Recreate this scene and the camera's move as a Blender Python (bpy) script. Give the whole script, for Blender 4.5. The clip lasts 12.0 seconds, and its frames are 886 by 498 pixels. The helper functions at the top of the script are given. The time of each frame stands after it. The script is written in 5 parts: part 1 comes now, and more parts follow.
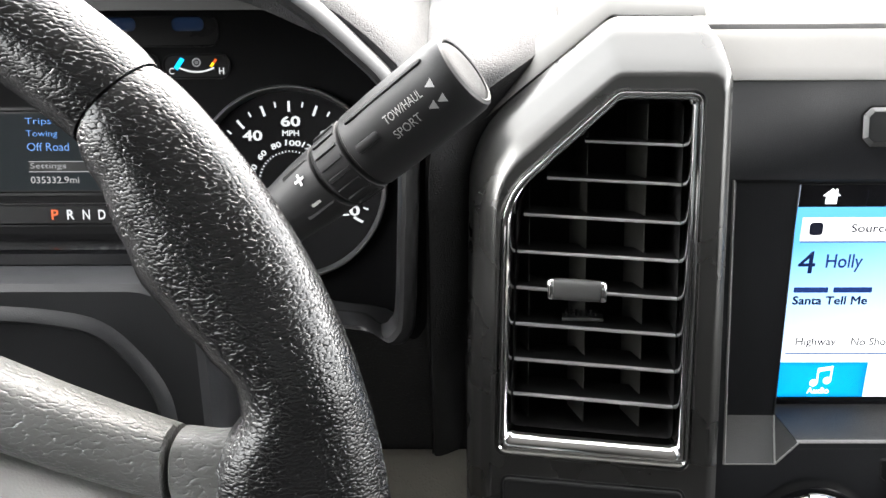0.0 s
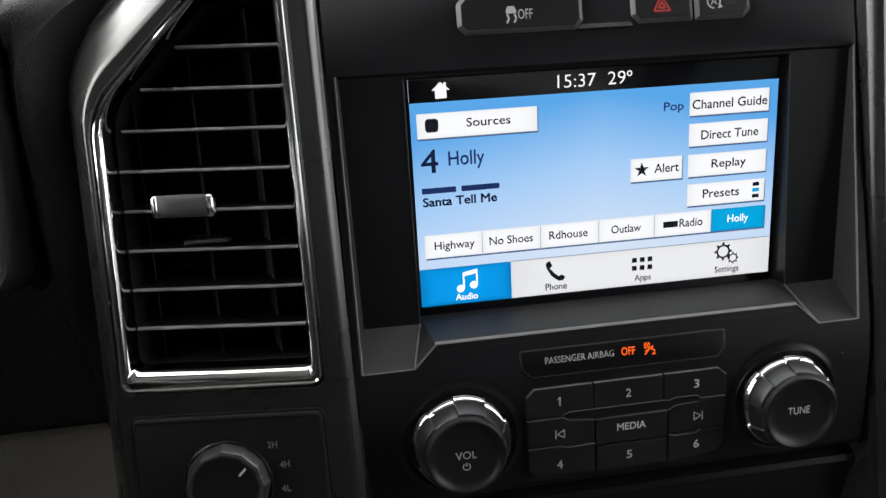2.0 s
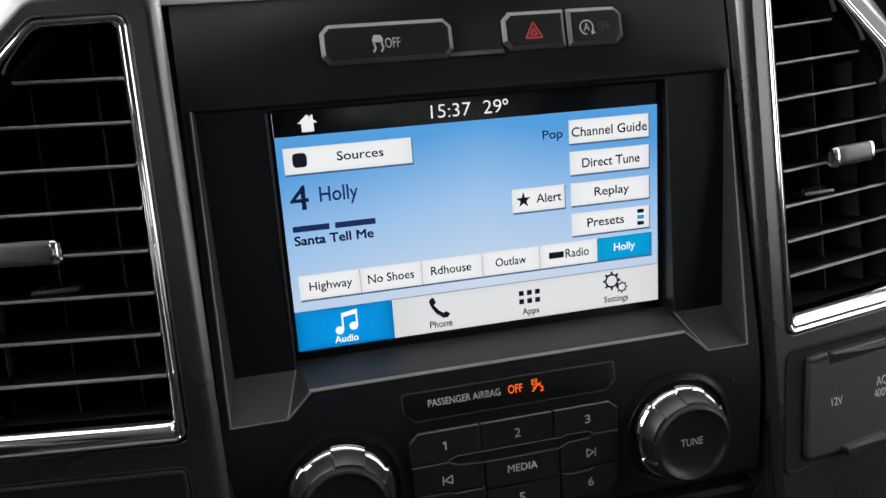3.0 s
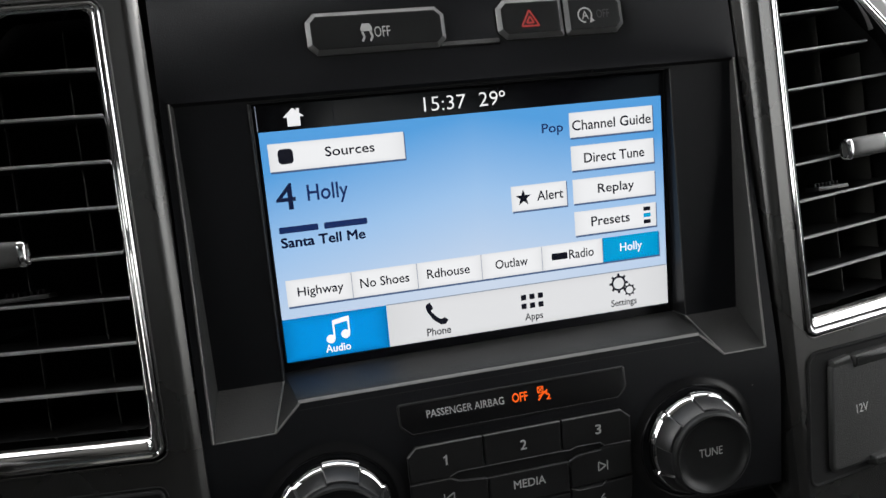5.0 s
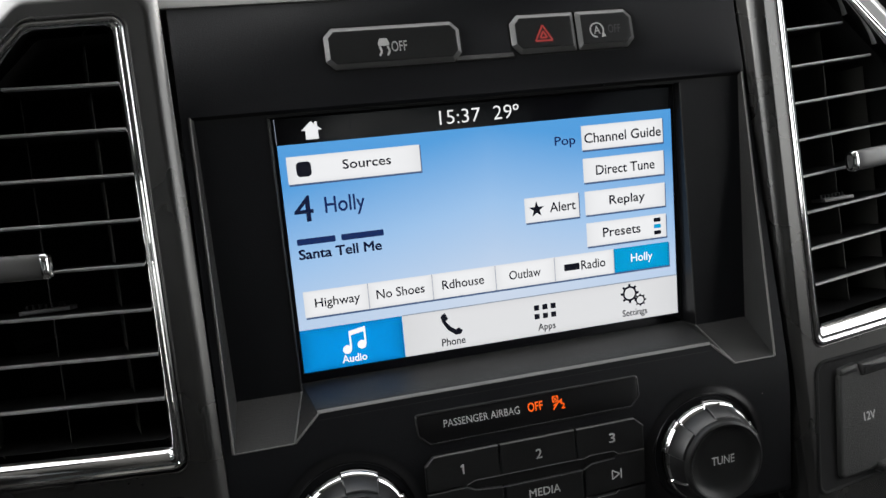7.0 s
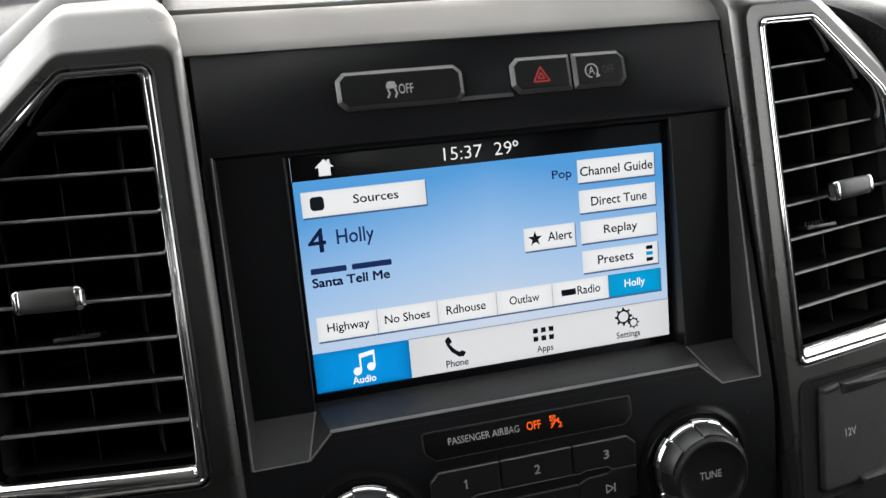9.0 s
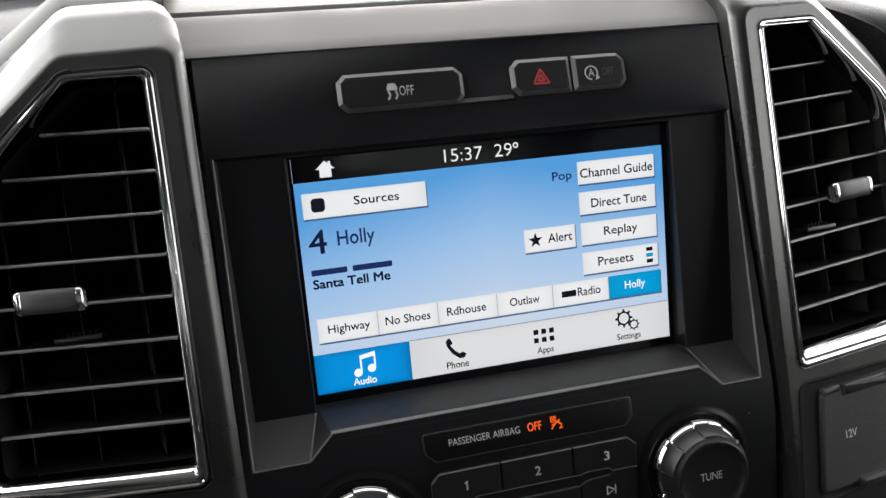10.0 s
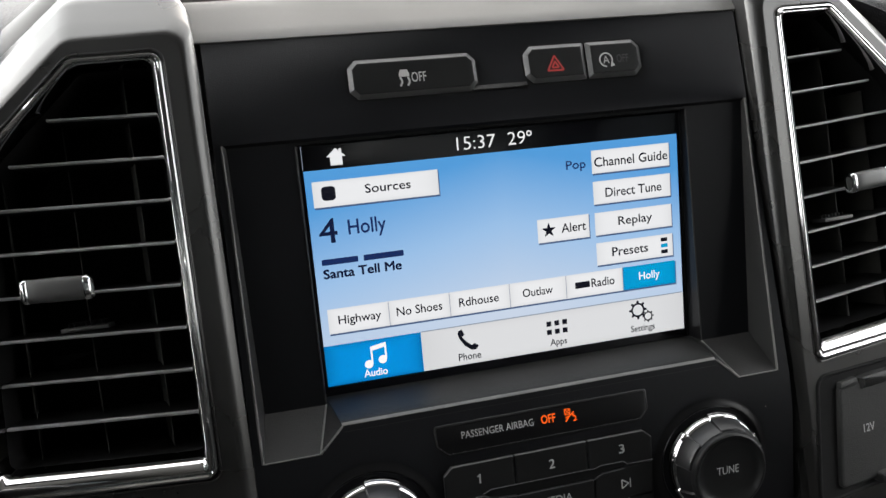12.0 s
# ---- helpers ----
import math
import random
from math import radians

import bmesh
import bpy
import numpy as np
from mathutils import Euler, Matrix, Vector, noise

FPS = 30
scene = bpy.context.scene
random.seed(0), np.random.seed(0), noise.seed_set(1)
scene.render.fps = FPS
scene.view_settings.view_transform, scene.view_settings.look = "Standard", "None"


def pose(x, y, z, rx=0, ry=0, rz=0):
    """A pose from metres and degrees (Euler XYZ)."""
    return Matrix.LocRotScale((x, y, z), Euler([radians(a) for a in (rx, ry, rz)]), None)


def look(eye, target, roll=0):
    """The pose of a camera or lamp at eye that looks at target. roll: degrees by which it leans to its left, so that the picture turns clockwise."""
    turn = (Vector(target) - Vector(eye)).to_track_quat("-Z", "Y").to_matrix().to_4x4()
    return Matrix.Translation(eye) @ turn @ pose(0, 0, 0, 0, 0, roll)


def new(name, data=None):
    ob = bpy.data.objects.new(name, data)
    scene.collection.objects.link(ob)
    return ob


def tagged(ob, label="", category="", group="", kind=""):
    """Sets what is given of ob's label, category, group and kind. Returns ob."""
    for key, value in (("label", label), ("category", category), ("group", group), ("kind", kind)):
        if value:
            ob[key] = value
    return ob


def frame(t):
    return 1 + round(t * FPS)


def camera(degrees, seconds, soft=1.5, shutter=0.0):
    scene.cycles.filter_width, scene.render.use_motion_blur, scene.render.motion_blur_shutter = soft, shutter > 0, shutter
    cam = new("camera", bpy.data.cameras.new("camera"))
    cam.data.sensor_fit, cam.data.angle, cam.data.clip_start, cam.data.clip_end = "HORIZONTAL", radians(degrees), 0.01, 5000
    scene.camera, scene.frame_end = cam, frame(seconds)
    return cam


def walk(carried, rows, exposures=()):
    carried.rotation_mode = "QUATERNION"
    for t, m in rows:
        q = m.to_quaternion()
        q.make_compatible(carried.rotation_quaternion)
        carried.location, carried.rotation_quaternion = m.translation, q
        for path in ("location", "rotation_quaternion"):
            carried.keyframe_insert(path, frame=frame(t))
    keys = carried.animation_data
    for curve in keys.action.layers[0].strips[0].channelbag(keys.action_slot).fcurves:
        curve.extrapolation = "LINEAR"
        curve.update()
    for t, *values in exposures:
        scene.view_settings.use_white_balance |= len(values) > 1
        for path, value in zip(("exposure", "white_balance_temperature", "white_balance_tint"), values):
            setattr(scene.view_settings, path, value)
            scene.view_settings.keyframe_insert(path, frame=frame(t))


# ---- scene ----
cam = camera(57.8, 12.0)
PATH = [
    (0.0, -0.2411, -0.3446, 1.3386, 0.55, -18.47, -0.33),
    (0.5, -0.2303, -0.3442, 1.3342, -1.15, -17.64, -1.04),
    (1.0, -0.2096, -0.3542, 1.3280, -2.21, -16.99, -1.39),
    (1.5, -0.1588, -0.3672, 1.2947, -3.88, -16.03, -2.33),
    (2.0, -0.1269, -0.3527, 1.2754, -8.29, -15.63, -3.18),
    (2.5, -0.1064, -0.3430, 1.2755, -10.89, -15.37, -3.85),
    (3.0, -0.0967, -0.3414, 1.2722, -12.88, -13.70, -4.01),
    (5.0, -0.0943, -0.3251, 1.2501, -13.37, -10.65, -5.03),
    (5.5, -0.1001, -0.3144, 1.2419, -13.35, -10.56, -5.03),
    (6.0, -0.1007, -0.3175, 1.2470, -14.13, -10.35, -4.95),
    (6.5, -0.1036, -0.3230, 1.2510, -14.09, -10.11, -4.98),
    (8.5, -0.1065, -0.3375, 1.2600, -13.96, -9.98, -5.16),
    (9.0, -0.1089, -0.3458, 1.2682, -13.81, -9.94, -5.14),
    (9.5, -0.1104, -0.3488, 1.2680, -13.85, -9.51, -5.18),
    (10.0, -0.1094, -0.3469, 1.2661, -13.82, -9.47, -5.19),
    (10.5, -0.1112, -0.3421, 1.2618, -13.88, -9.44, -5.16),
    (11.0, -0.1121, -0.3409, 1.2609, -13.86, -9.48, -5.13),
    (11.5, -0.1100, -0.3417, 1.2625, -13.80, -9.48, -5.18),
    (12.0, -0.1132, -0.3407, 1.2612, -13.72, -9.49, -5.12),
]
walk(cam, [(t, pose(x, y, z, 90 + pitch, 0, yaw) @ pose(0, 0, 0, 0, 0, roll)) for t, x, y, z, yaw, pitch, roll in PATH],
     exposures=[(0.0, 3.08), (0.5, 2.54), (1.0, 2.36), (1.5, 2.22), (2.0, 1.92), (3.0, 1.74), (5.0, 1.76), (6.5, 1.76), (8.5, 1.72), (12.0, 1.70)])

# ---------------------------------------------------------------- light
world = bpy.data.worlds.new("overcast_sky")
scene.world = world
world.use_nodes = True
wn = world.node_tree.nodes
sky = wn.new("ShaderNodeTexSky")
sky.sky_type, sky.sun_disc = "NISHITA", False
sky.sun_elevation, sky.sun_rotation = radians(48), radians(20)
sky.air_density, sky.dust_density, sky.ozone_density = 1.0, 6.0, 1.0
white = wn.new("ShaderNodeMix")
white.data_type = "RGBA"
white.inputs[0].default_value = 0.72
white.inputs[7].default_value = (12.4, 12.4, 12.2, 1)
world.node_tree.links.new(sky.outputs[0], white.inputs[6])
world.node_tree.links.new(white.outputs[2], wn["Background"].inputs[0])
wn["Background"].inputs[1].default_value = 0.15

sun = new("sun", bpy.data.lights.new("sun", "SUN"))
sun.data.energy, sun.data.angle, sun.data.color = 0.5, radians(25), (1.0, 0.97, 0.93)
sun.matrix_world = look((0.6, 2.0, 3.2), (0, 0, 1.2))


def window_lamp(name, eye, target, w, h, watts):
    lamp = new(name, bpy.data.lights.new(name, "AREA"))
    lamp.data.shape, lamp.data.size, lamp.data.size_y = "RECTANGLE", w, h
    lamp.data.energy, lamp.data.color = watts, (1.0, 0.985, 0.96)
    lamp.matrix_world = look(eye, target)


window_lamp("windscreen_daylight", (-0.08, 0.50, 1.72), (-0.05, -0.15, 1.16), 1.3, 0.62, 1.3)
window_lamp("side_window_daylight", (-0.80, 0.16, 1.50), (-0.15, 0.0, 1.2), 0.74, 0.46, 3.3)
window_lamp("side_window_daylight", (0.80, 0.30, 1.52), (0.1, -0.1, 1.2), 0.48, 0.46, 2.2)


# ---------------------------------------------------------------- materials
def material(name, color, rough=0.5, metal=0.0, spec=0.5, grain=0.0, scale=900.0, mottle=0.12, coat=0.0, leather=0.0, cells=620.0, speck=0.0, crease=0.34, depth=0.22, folds=1.6, stretch=1.0):
    m = bpy.data.materials.new(name)
    m.use_nodes = True
    n, k = m.node_tree.nodes, m.node_tree.links
    b = n["Principled BSDF"]
    b.inputs["Base Color"].default_value = (*color, 1)
    b.inputs["Roughness"].default_value = rough
    b.inputs["Metallic"].default_value = metal
    b.inputs["Specular IOR Level"].default_value = spec
    b.inputs["Coat Weight"].default_value = coat
    tc = n.new("ShaderNodeTexCoord")
    big = n.new("ShaderNodeTexNoise")
    big.inputs["Scale"].default_value, big.inputs["Detail"].default_value = 22.0, 4.0
    k.new(tc.outputs["Object"], big.inputs["Vector"])
    ramp = n.new("ShaderNodeMapRange")
    ramp.inputs[1].default_value, ramp.inputs[2].default_value = 0.3, 0.7
    ramp.inputs[3].default_value, ramp.inputs[4].default_value = 1 - mottle, 1 + mottle
    k.new(big.outputs["Fac"], ramp.inputs[0])
    mul = n.new("ShaderNodeVectorMath")
    mul.operation = "SCALE"
    mul.inputs[0].default_value = color
    k.new(ramp.outputs[0], mul.inputs["Scale"])
    out = mul.outputs[0]
    if speck:
        dust = n.new("ShaderNodeTexVoronoi")
        dust.inputs["Scale"].default_value = 130.0
        k.new(tc.outputs["Object"], dust.inputs["Vector"])
        near = n.new("ShaderNodeMapRange")
        near.inputs[1].default_value, near.inputs[2].default_value = 0.045, 0.02
        k.new(dust.outputs["Distance"], near.inputs[0])
        pick = n.new("ShaderNodeMath")
        pick.operation = "GREATER_THAN"
        pick.inputs[1].default_value = 1 - speck
        sep = n.new("ShaderNodeSeparateColor")
        k.new(dust.outputs["Color"], sep.inputs[0])
        k.new(sep.outputs[0], pick.inputs[0])
        both = n.new("ShaderNodeMath")
        both.operation = "MULTIPLY"
        k.new(near.outputs[0], both.inputs[0])
        k.new(pick.outputs[0], both.inputs[1])
        mixd = n.new("ShaderNodeMix")
        mixd.data_type = "RGBA"
        mixd.inputs[7].default_value = (0.35, 0.34, 0.32, 1)
        k.new(both.outputs[0], mixd.inputs[0])
        k.new(out, mixd.inputs[6])
        out = mixd.outputs[2]
    k.new(out, b.inputs["Base Color"])
    rr = n.new("ShaderNodeMapRange")
    rr.inputs[1].default_value, rr.inputs[2].default_value = 0.3, 0.7
    rr.inputs[3].default_value, rr.inputs[4].default_value = rough * 0.88, min(1, rough * 1.12)
    k.new(big.outputs["Fac"], rr.inputs[0])
    k.new(rr.outputs[0], b.inputs["Roughness"])
    if grain or leather:
        bump = n.new("ShaderNodeBump")
        bump.inputs["Strength"].default_value = max(grain, leather)
        if leather:
            warp = n.new("ShaderNodeTexNoise")
            warp.inputs["Scale"].default_value, warp.inputs["Detail"].default_value = cells * 0.5, 2.0
            k.new(tc.outputs["Object"], warp.inputs["Vector"])
            add = n.new("ShaderNodeVectorMath")
            add.operation = "MULTIPLY_ADD"
            add.inputs[1].default_value = (1.1 / cells,) * 3
            k.new(warp.outputs["Color"], add.inputs[0])
            k.new(tc.outputs["Object"], add.inputs[2])
            cell = n.new("ShaderNodeTexVoronoi")
            cell.feature = "F1"
            cell.inputs["Scale"].default_value = cells
            squash = n.new("ShaderNodeVectorMath")
            squash.operation = "MULTIPLY"
            squash.inputs[1].default_value = (1 / stretch, 1.0, 1.0)
            k.new(add.outputs[0], squash.inputs[0])
            k.new(squash.outputs[0], cell.inputs["Vector"])
            # plump grains: domes that meet in narrow valleys
            inv = n.new("ShaderNodeMath")
            inv.operation = "POWER"
            inv.inputs[1].default_value = 3.6
            k.new(cell.outputs["Distance"], inv.inputs[0])
            dome = n.new("ShaderNodeMath")
            dome.operation = "MULTIPLY"
            dome.inputs[1].default_value = -crease
            k.new(inv.outputs[0], dome.inputs[0])
            fine = n.new("ShaderNodeTexNoise")
            fine.inputs["Scale"].default_value, fine.inputs["Detail"].default_value = cells * 0.22, 3.0
            k.new(tc.outputs["Object"], fine.inputs["Vector"])
            total = n.new("ShaderNodeMath")
            total.operation = "MULTIPLY_ADD"
            total.inputs[1].default_value = folds
            k.new(fine.outputs["Fac"], total.inputs[0])
            k.new(dome.outputs[0], total.inputs[2])
            k.new(total.outputs[0], bump.inputs["Height"])
            bump.inputs["Distance"].default_value = depth / cells
        else:
            fine = n.new("ShaderNodeTexNoise")
            fine.inputs["Scale"].default_value, fine.inputs["Detail"].default_value = scale, 3.0
            k.new(tc.outputs["Object"], fine.inputs["Vector"])
            k.new(fine.outputs["Fac"], bump.inputs["Height"])
            bump.inputs["Distance"].default_value = 0.5 / scale
        k.new(bump.outputs[0], b.inputs["Normal"])
    return m


LAMP_GAIN = 0.29   # displays and lit prints, against the daylight


def glow(name, color, strength=1.0, base=0.01, rough=0.25, edge=0.0):
    """A lit print or display surface under clear plastic; edge: how much its drawn border is deeper in tone."""
    m = bpy.data.materials.new(name)
    m.use_nodes = True
    b = m.node_tree.nodes["Principled BSDF"]
    b.inputs["Base Color"].default_value = (base, base, base, 1)
    b.inputs["Roughness"].default_value = rough
    b.inputs["Emission Color"].default_value = (*color, 1)
    b.inputs["Emission Strength"].default_value = strength * LAMP_GAIN
    if edge:
        n, k = m.node_tree.nodes, m.node_tree.links
        tc, sep = n.new("ShaderNodeTexCoord"), n.new("ShaderNodeSeparateXYZ")
        k.new(tc.outputs["Generated"], sep.inputs[0])
        sides = []
        for i in (0, 1):
            off = n.new("ShaderNodeMath")
            off.operation = "MULTIPLY_ADD"
            off.inputs[1].default_value, off.inputs[2].default_value = 2.0, -1.0
            k.new(sep.outputs[i], off.inputs[0])
            power = n.new("ShaderNodeMath")
            power.operation = "POWER"
            power.inputs[1].default_value = 6.0
            k.new(off.outputs[0], power.inputs[0])
            sides.append(power)
        most = n.new("ShaderNodeMath")
        most.operation = "MAXIMUM"
        k.new(sides[0].outputs[0], most.inputs[0])
        k.new(sides[1].outputs[0], most.inputs[1])
        tone = n.new("ShaderNodeMapRange")
        tone.inputs[3].default_value, tone.inputs[4].default_value = strength * LAMP_GAIN, strength * LAMP_GAIN * (1 - edge)
        k.new(most.outputs[0], tone.inputs[0])
        k.new(tone.outputs[0], b.inputs["Emission Strength"])
    return m


def srgb(r, g, b):
    return tuple((c / 255 / 12.92) if c <= 10 else ((c / 255 + 0.055) / 1.055) ** 2.4 for c in (r, g, b))


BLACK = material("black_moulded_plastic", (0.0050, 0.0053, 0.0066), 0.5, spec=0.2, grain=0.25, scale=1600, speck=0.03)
GLOSS = material("gloss_black_plastic", (0.008, 0.008, 0.009), 0.13, spec=0.5)
PIANO = material("smooth_black_plastic", (0.006, 0.006, 0.0065), 0.3, spec=0.2)
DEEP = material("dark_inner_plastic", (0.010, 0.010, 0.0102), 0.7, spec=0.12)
KEY = material("black_key_plastic", (0.0115, 0.0117, 0.012), 0.42, spec=0.22, grain=0.12, scale=1800)
KEY_EDGE = material("pale_grey_key_edge", (0.09, 0.09, 0.09), 0.38, metal=0.35)
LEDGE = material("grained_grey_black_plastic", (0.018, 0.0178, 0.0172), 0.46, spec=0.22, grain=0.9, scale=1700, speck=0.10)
SATIN = material("satin_grey_painted_trim", (0.066, 0.0655, 0.0640), 0.28, metal=0.8, mottle=0.05, grain=0.07, scale=2500)
SILVER = material("light_grey_spoke_plastic", (0.42, 0.415, 0.40), 0.5, grain=0.5, scale=1200)
CAP = material("satin_light_grey_trim", (0.094, 0.0925, 0.089), 0.58, metal=0.05, spec=0.25, mottle=0.05, grain=0.08, scale=2500)
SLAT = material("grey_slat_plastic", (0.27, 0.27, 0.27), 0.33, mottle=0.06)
CHROME = material("bright_chrome", (0.70, 0.70, 0.70), 0.07, metal=1.0, mottle=0.03)
TAB = material("grey_black_tab_plastic", (0.060, 0.060, 0.059), 0.42, grain=0.1, scale=1800)
VANE = material("grey_black_vane_plastic", (0.050, 0.0495, 0.046), 0.6, spec=0.2)
# rubbed edges, paled further for the light caught along them
WORN_LIT = material("worn_lit_edge", (0.12, 0.118, 0.112), 0.45, grain=0.8, scale=1400)
LID = material("dark_grained_lid_plastic", (0.020, 0.0202, 0.0196), 0.46, spec=0.3, grain=0.8, scale=1700, speck=0.05)
KNOB_SKIN = material("grey_black_knob_skin", (0.011, 0.011, 0.0117), 0.36, metal=0.1)
SELECTOR_SKIN = material("satin_grey_knob_skin", (0.065, 0.0645, 0.062), 0.3, metal=0.6)
LEATHER = material("black_grained_leather", (0.007, 0.007, 0.0073), 0.21, spec=0.5, leather=1.0, cells=1200, crease=2.8, depth=0.115, folds=0.45, stretch=1.9)
# the rim's black leather again, lightened for the daylight on the upturned spokes
LIT_LEATHER = material("lit_grained_leather", (0.080, 0.080, 0.078), 0.38, spec=0.5, leather=1.0, cells=1000, crease=3.2, depth=0.12, folds=0.5, stretch=1.8)
PAD = material("charcoal_dash_skin", (0.030, 0.030, 0.031), 0.52, spec=0.25, leather=1.0, cells=1300, crease=2.4, depth=0.15, folds=0.5)
PAD_DARK = material("black_dash_skin", (0.02, 0.02, 0.0215), 0.48, leather=0.8, cells=800, crease=3.0, depth=0.12, folds=0.5)
TRAY = material("grey_dash_plastic", (0.132, 0.130, 0.125), 0.5, grain=0.5, scale=1200)
KNEE = material("warm_grey_grained_plastic", (0.44, 0.415, 0.36), 0.55, leather=1.0, cells=800, crease=2.2, depth=0.14, folds=0.5)
STALK = material("black_stalk_plastic", (0.015, 0.015, 0.0158), 0.5, spec=0.2, grain=0.2, scale=1600, speck=0.02)
COLUMN = material("charcoal_column_plastic", (0.018, 0.0185, 0.0200), 0.5, spec=0.2, grain=0.3, scale=1500, speck=0.05)
STALK_END = material("grey_end_cap", (0.017, 0.0165, 0.0165), 0.6, spec=0.13, grain=0.3, scale=1500)
HEADLINER = material("grey_headliner_cloth", (0.24, 0.236, 0.226), 0.9, grain=0.4, scale=700)
DOOR_SKIN = material("dark_door_lining", (0.022, 0.022, 0.022), 0.7, grain=0.3, scale=700)
CARPET = material("dark_carpet", (0.03, 0.03, 0.03), 0.95, grain=0.6, scale=500)
ASPHALT = material("asphalt", (0.05, 0.05, 0.05), 0.9, grain=0.4, scale=60)
PRINT = material("pale_grey_print", (0.46, 0.46, 0.45), 0.5, mottle=0.03)
COWL = material("satin_black_cowl", (0.012, 0.012, 0.0127), 0.36, spec=0.42, grain=0.15, scale=1500)
STALK_PRINT = material("grey_stalk_print", (0.30, 0.30, 0.297), 0.5, mottle=0.03)
PRINT_DIM = material("faint_grey_print", (0.035, 0.035, 0.037), 0.5)
PRINT_RED = glow("red_print", srgb(190, 40, 35), 0.55, 0.05)
AMBER = glow("amber_indicator", srgb(245, 95, 18), 1.1)
SCREEN_BLACK = material("black_screen_glass", (0.006, 0.006, 0.008), 0.12, spec=0.5, mottle=0.02)
UI_WHITE = glow("display_white", srgb(240, 241, 243), 1.0, 0.02, 0.2, 0.12)
UI_BRIGHT = glow("display_bright_white", srgb(255, 255, 255), 1.0, 0.02, 0.2)
UI_NAV = glow("display_pale_grey", srgb(225, 226, 228), 1.0, 0.02, 0.2, 0.10)
UI_BLUE = glow("display_blue", srgb(0, 146, 228), 1.0, 0.004, 0.2, 0.42)
UI_CYAN = glow("display_cyan", srgb(0, 158, 218), 1.0, 0.004, 0.2, 0.2)
UI_INK = glow("display_ink", srgb(13, 15, 26), 1.0, 0.01, 0.2)
UI_SHADE = glow("display_button_shade", srgb(66, 90, 128), 1.0, 0.02, 0.2)
UI_LINE = glow("display_divider", srgb(140, 150, 165), 1.0, 0.02, 0.2)
DIAL_WHITE = glow("dial_white", srgb(215, 218, 220), 0.55, 0.05)
DIAL_BLUE = glow("dial_blue", srgb(0, 165, 240), 1.2)
DIAL_DIM_BLUE = glow("cluster_menu_blue", srgb(30, 105, 175), 0.7)
DIAL_ORANGE = glow("dial_orange", srgb(255, 105, 0), 0.45, 0.004, 0.4)
DIAL_YELLOW = glow("dial_yellow", srgb(240, 190, 20), 1.0)
DIAL_GREY = glow("dial_grey", srgb(120, 122, 124), 0.55)
DIAL_FACE = material("matt_black_dial", (0.0035, 0.0035, 0.004), 0.7, spec=0.15)


def screen_background():
    """The blue page: deep at the top edge, paling towards the middle and bottom."""
    m = glow("display_page", (0, 0, 0), 1.0, 0.02, 0.2)
    n, k = m.node_tree.nodes, m.node_tree.links
    tc = n.new("ShaderNodeTexCoord")
    sep = n.new("ShaderNodeSeparateXYZ")
    k.new(tc.outputs["Object"], sep.inputs[0])
    far = n.new("ShaderNodeMapRange")
    far.inputs[1].default_value, far.inputs[2].default_value = -0.030, 0.043
    k.new(sep.outputs[1], far.inputs[0])
    side = n.new("ShaderNodeMath")
    side.operation = "ABSOLUTE"
    k.new(sep.outputs[0], side.inputs[0])
    add = n.new("ShaderNodeMath")
    add.operation = "MULTIPLY_ADD"
    add.inputs[1].default_value = 2.6
    k.new(side.outputs[0], add.inputs[0])
    k.new(far.outputs[0], add.inputs[2])
    ramp = n.new("ShaderNodeValToRGB")
    e = ramp.color_ramp.elements
    e[0].position, e[0].color = 0.0, (*srgb(205, 218, 236), 1)
    e[1].position, e[1].color = 1.2, (*srgb(82, 158, 222), 1)
    mid = ramp.color_ramp.elements.new(0.55)
    mid.color = (*srgb(158, 196, 236), 1)
    k.new(add.outputs[0], ramp.inputs[0])
    k.new(ramp.outputs[0], n["Principled BSDF"].inputs["Emission Color"])
    return m


UI_PAGE = screen_background()


def tinted_glass():
    """Privacy glass: lets a little of the daylight through, with a faint gloss."""
    m = bpy.data.materials.new("tinted_privacy_glass")
    m.use_nodes = True
    n, k = m.node_tree.nodes, m.node_tree.links
    clear, gloss, mix = n.new("ShaderNodeBsdfTransparent"), n.new("ShaderNodeBsdfGlossy"), n.new("ShaderNodeMixShader")
    clear.inputs["Color"].default_value = (0.16, 0.17, 0.17, 1)
    gloss.inputs["Roughness"].default_value = 0.03
    mix.inputs[0].default_value = 0.05
    k.new(clear.outputs[0], mix.inputs[1])
    k.new(gloss.outputs[0], mix.inputs[2])
    k.new(mix.outputs[0], n["Material Output"].inputs["Surface"])
    return m


TINTED = tinted_glass()


# ---------------------------------------------------------------- mesh helpers
MM = 0.001


def part(name, bm, mat, parent=None, label="", sharp=32, flat_faces=False):
    bmesh.ops.remove_doubles(bm, verts=bm.verts, dist=1e-6)
    bmesh.ops.recalc_face_normals(bm, faces=bm.faces)
    me = bpy.data.meshes.new(name)
    bm.to_mesh(me)
    bm.free()
    me.polygons.foreach_set("use_smooth", [not flat_faces and len(p.vertices) <= 4 for p in me.polygons])
    me.set_sharp_from_angle(angle=radians(sharp))
    me.materials.append(mat)
    ob = new(name, me)
    if parent:
        ob.parent = parent
    return tagged(ob, label)


def thing(name, m, label, category, group="", kind=""):
    ob = new(name)
    ob.empty_display_size = 0.02
    ob.matrix_world = m
    return tagged(ob, label, category, group, kind)


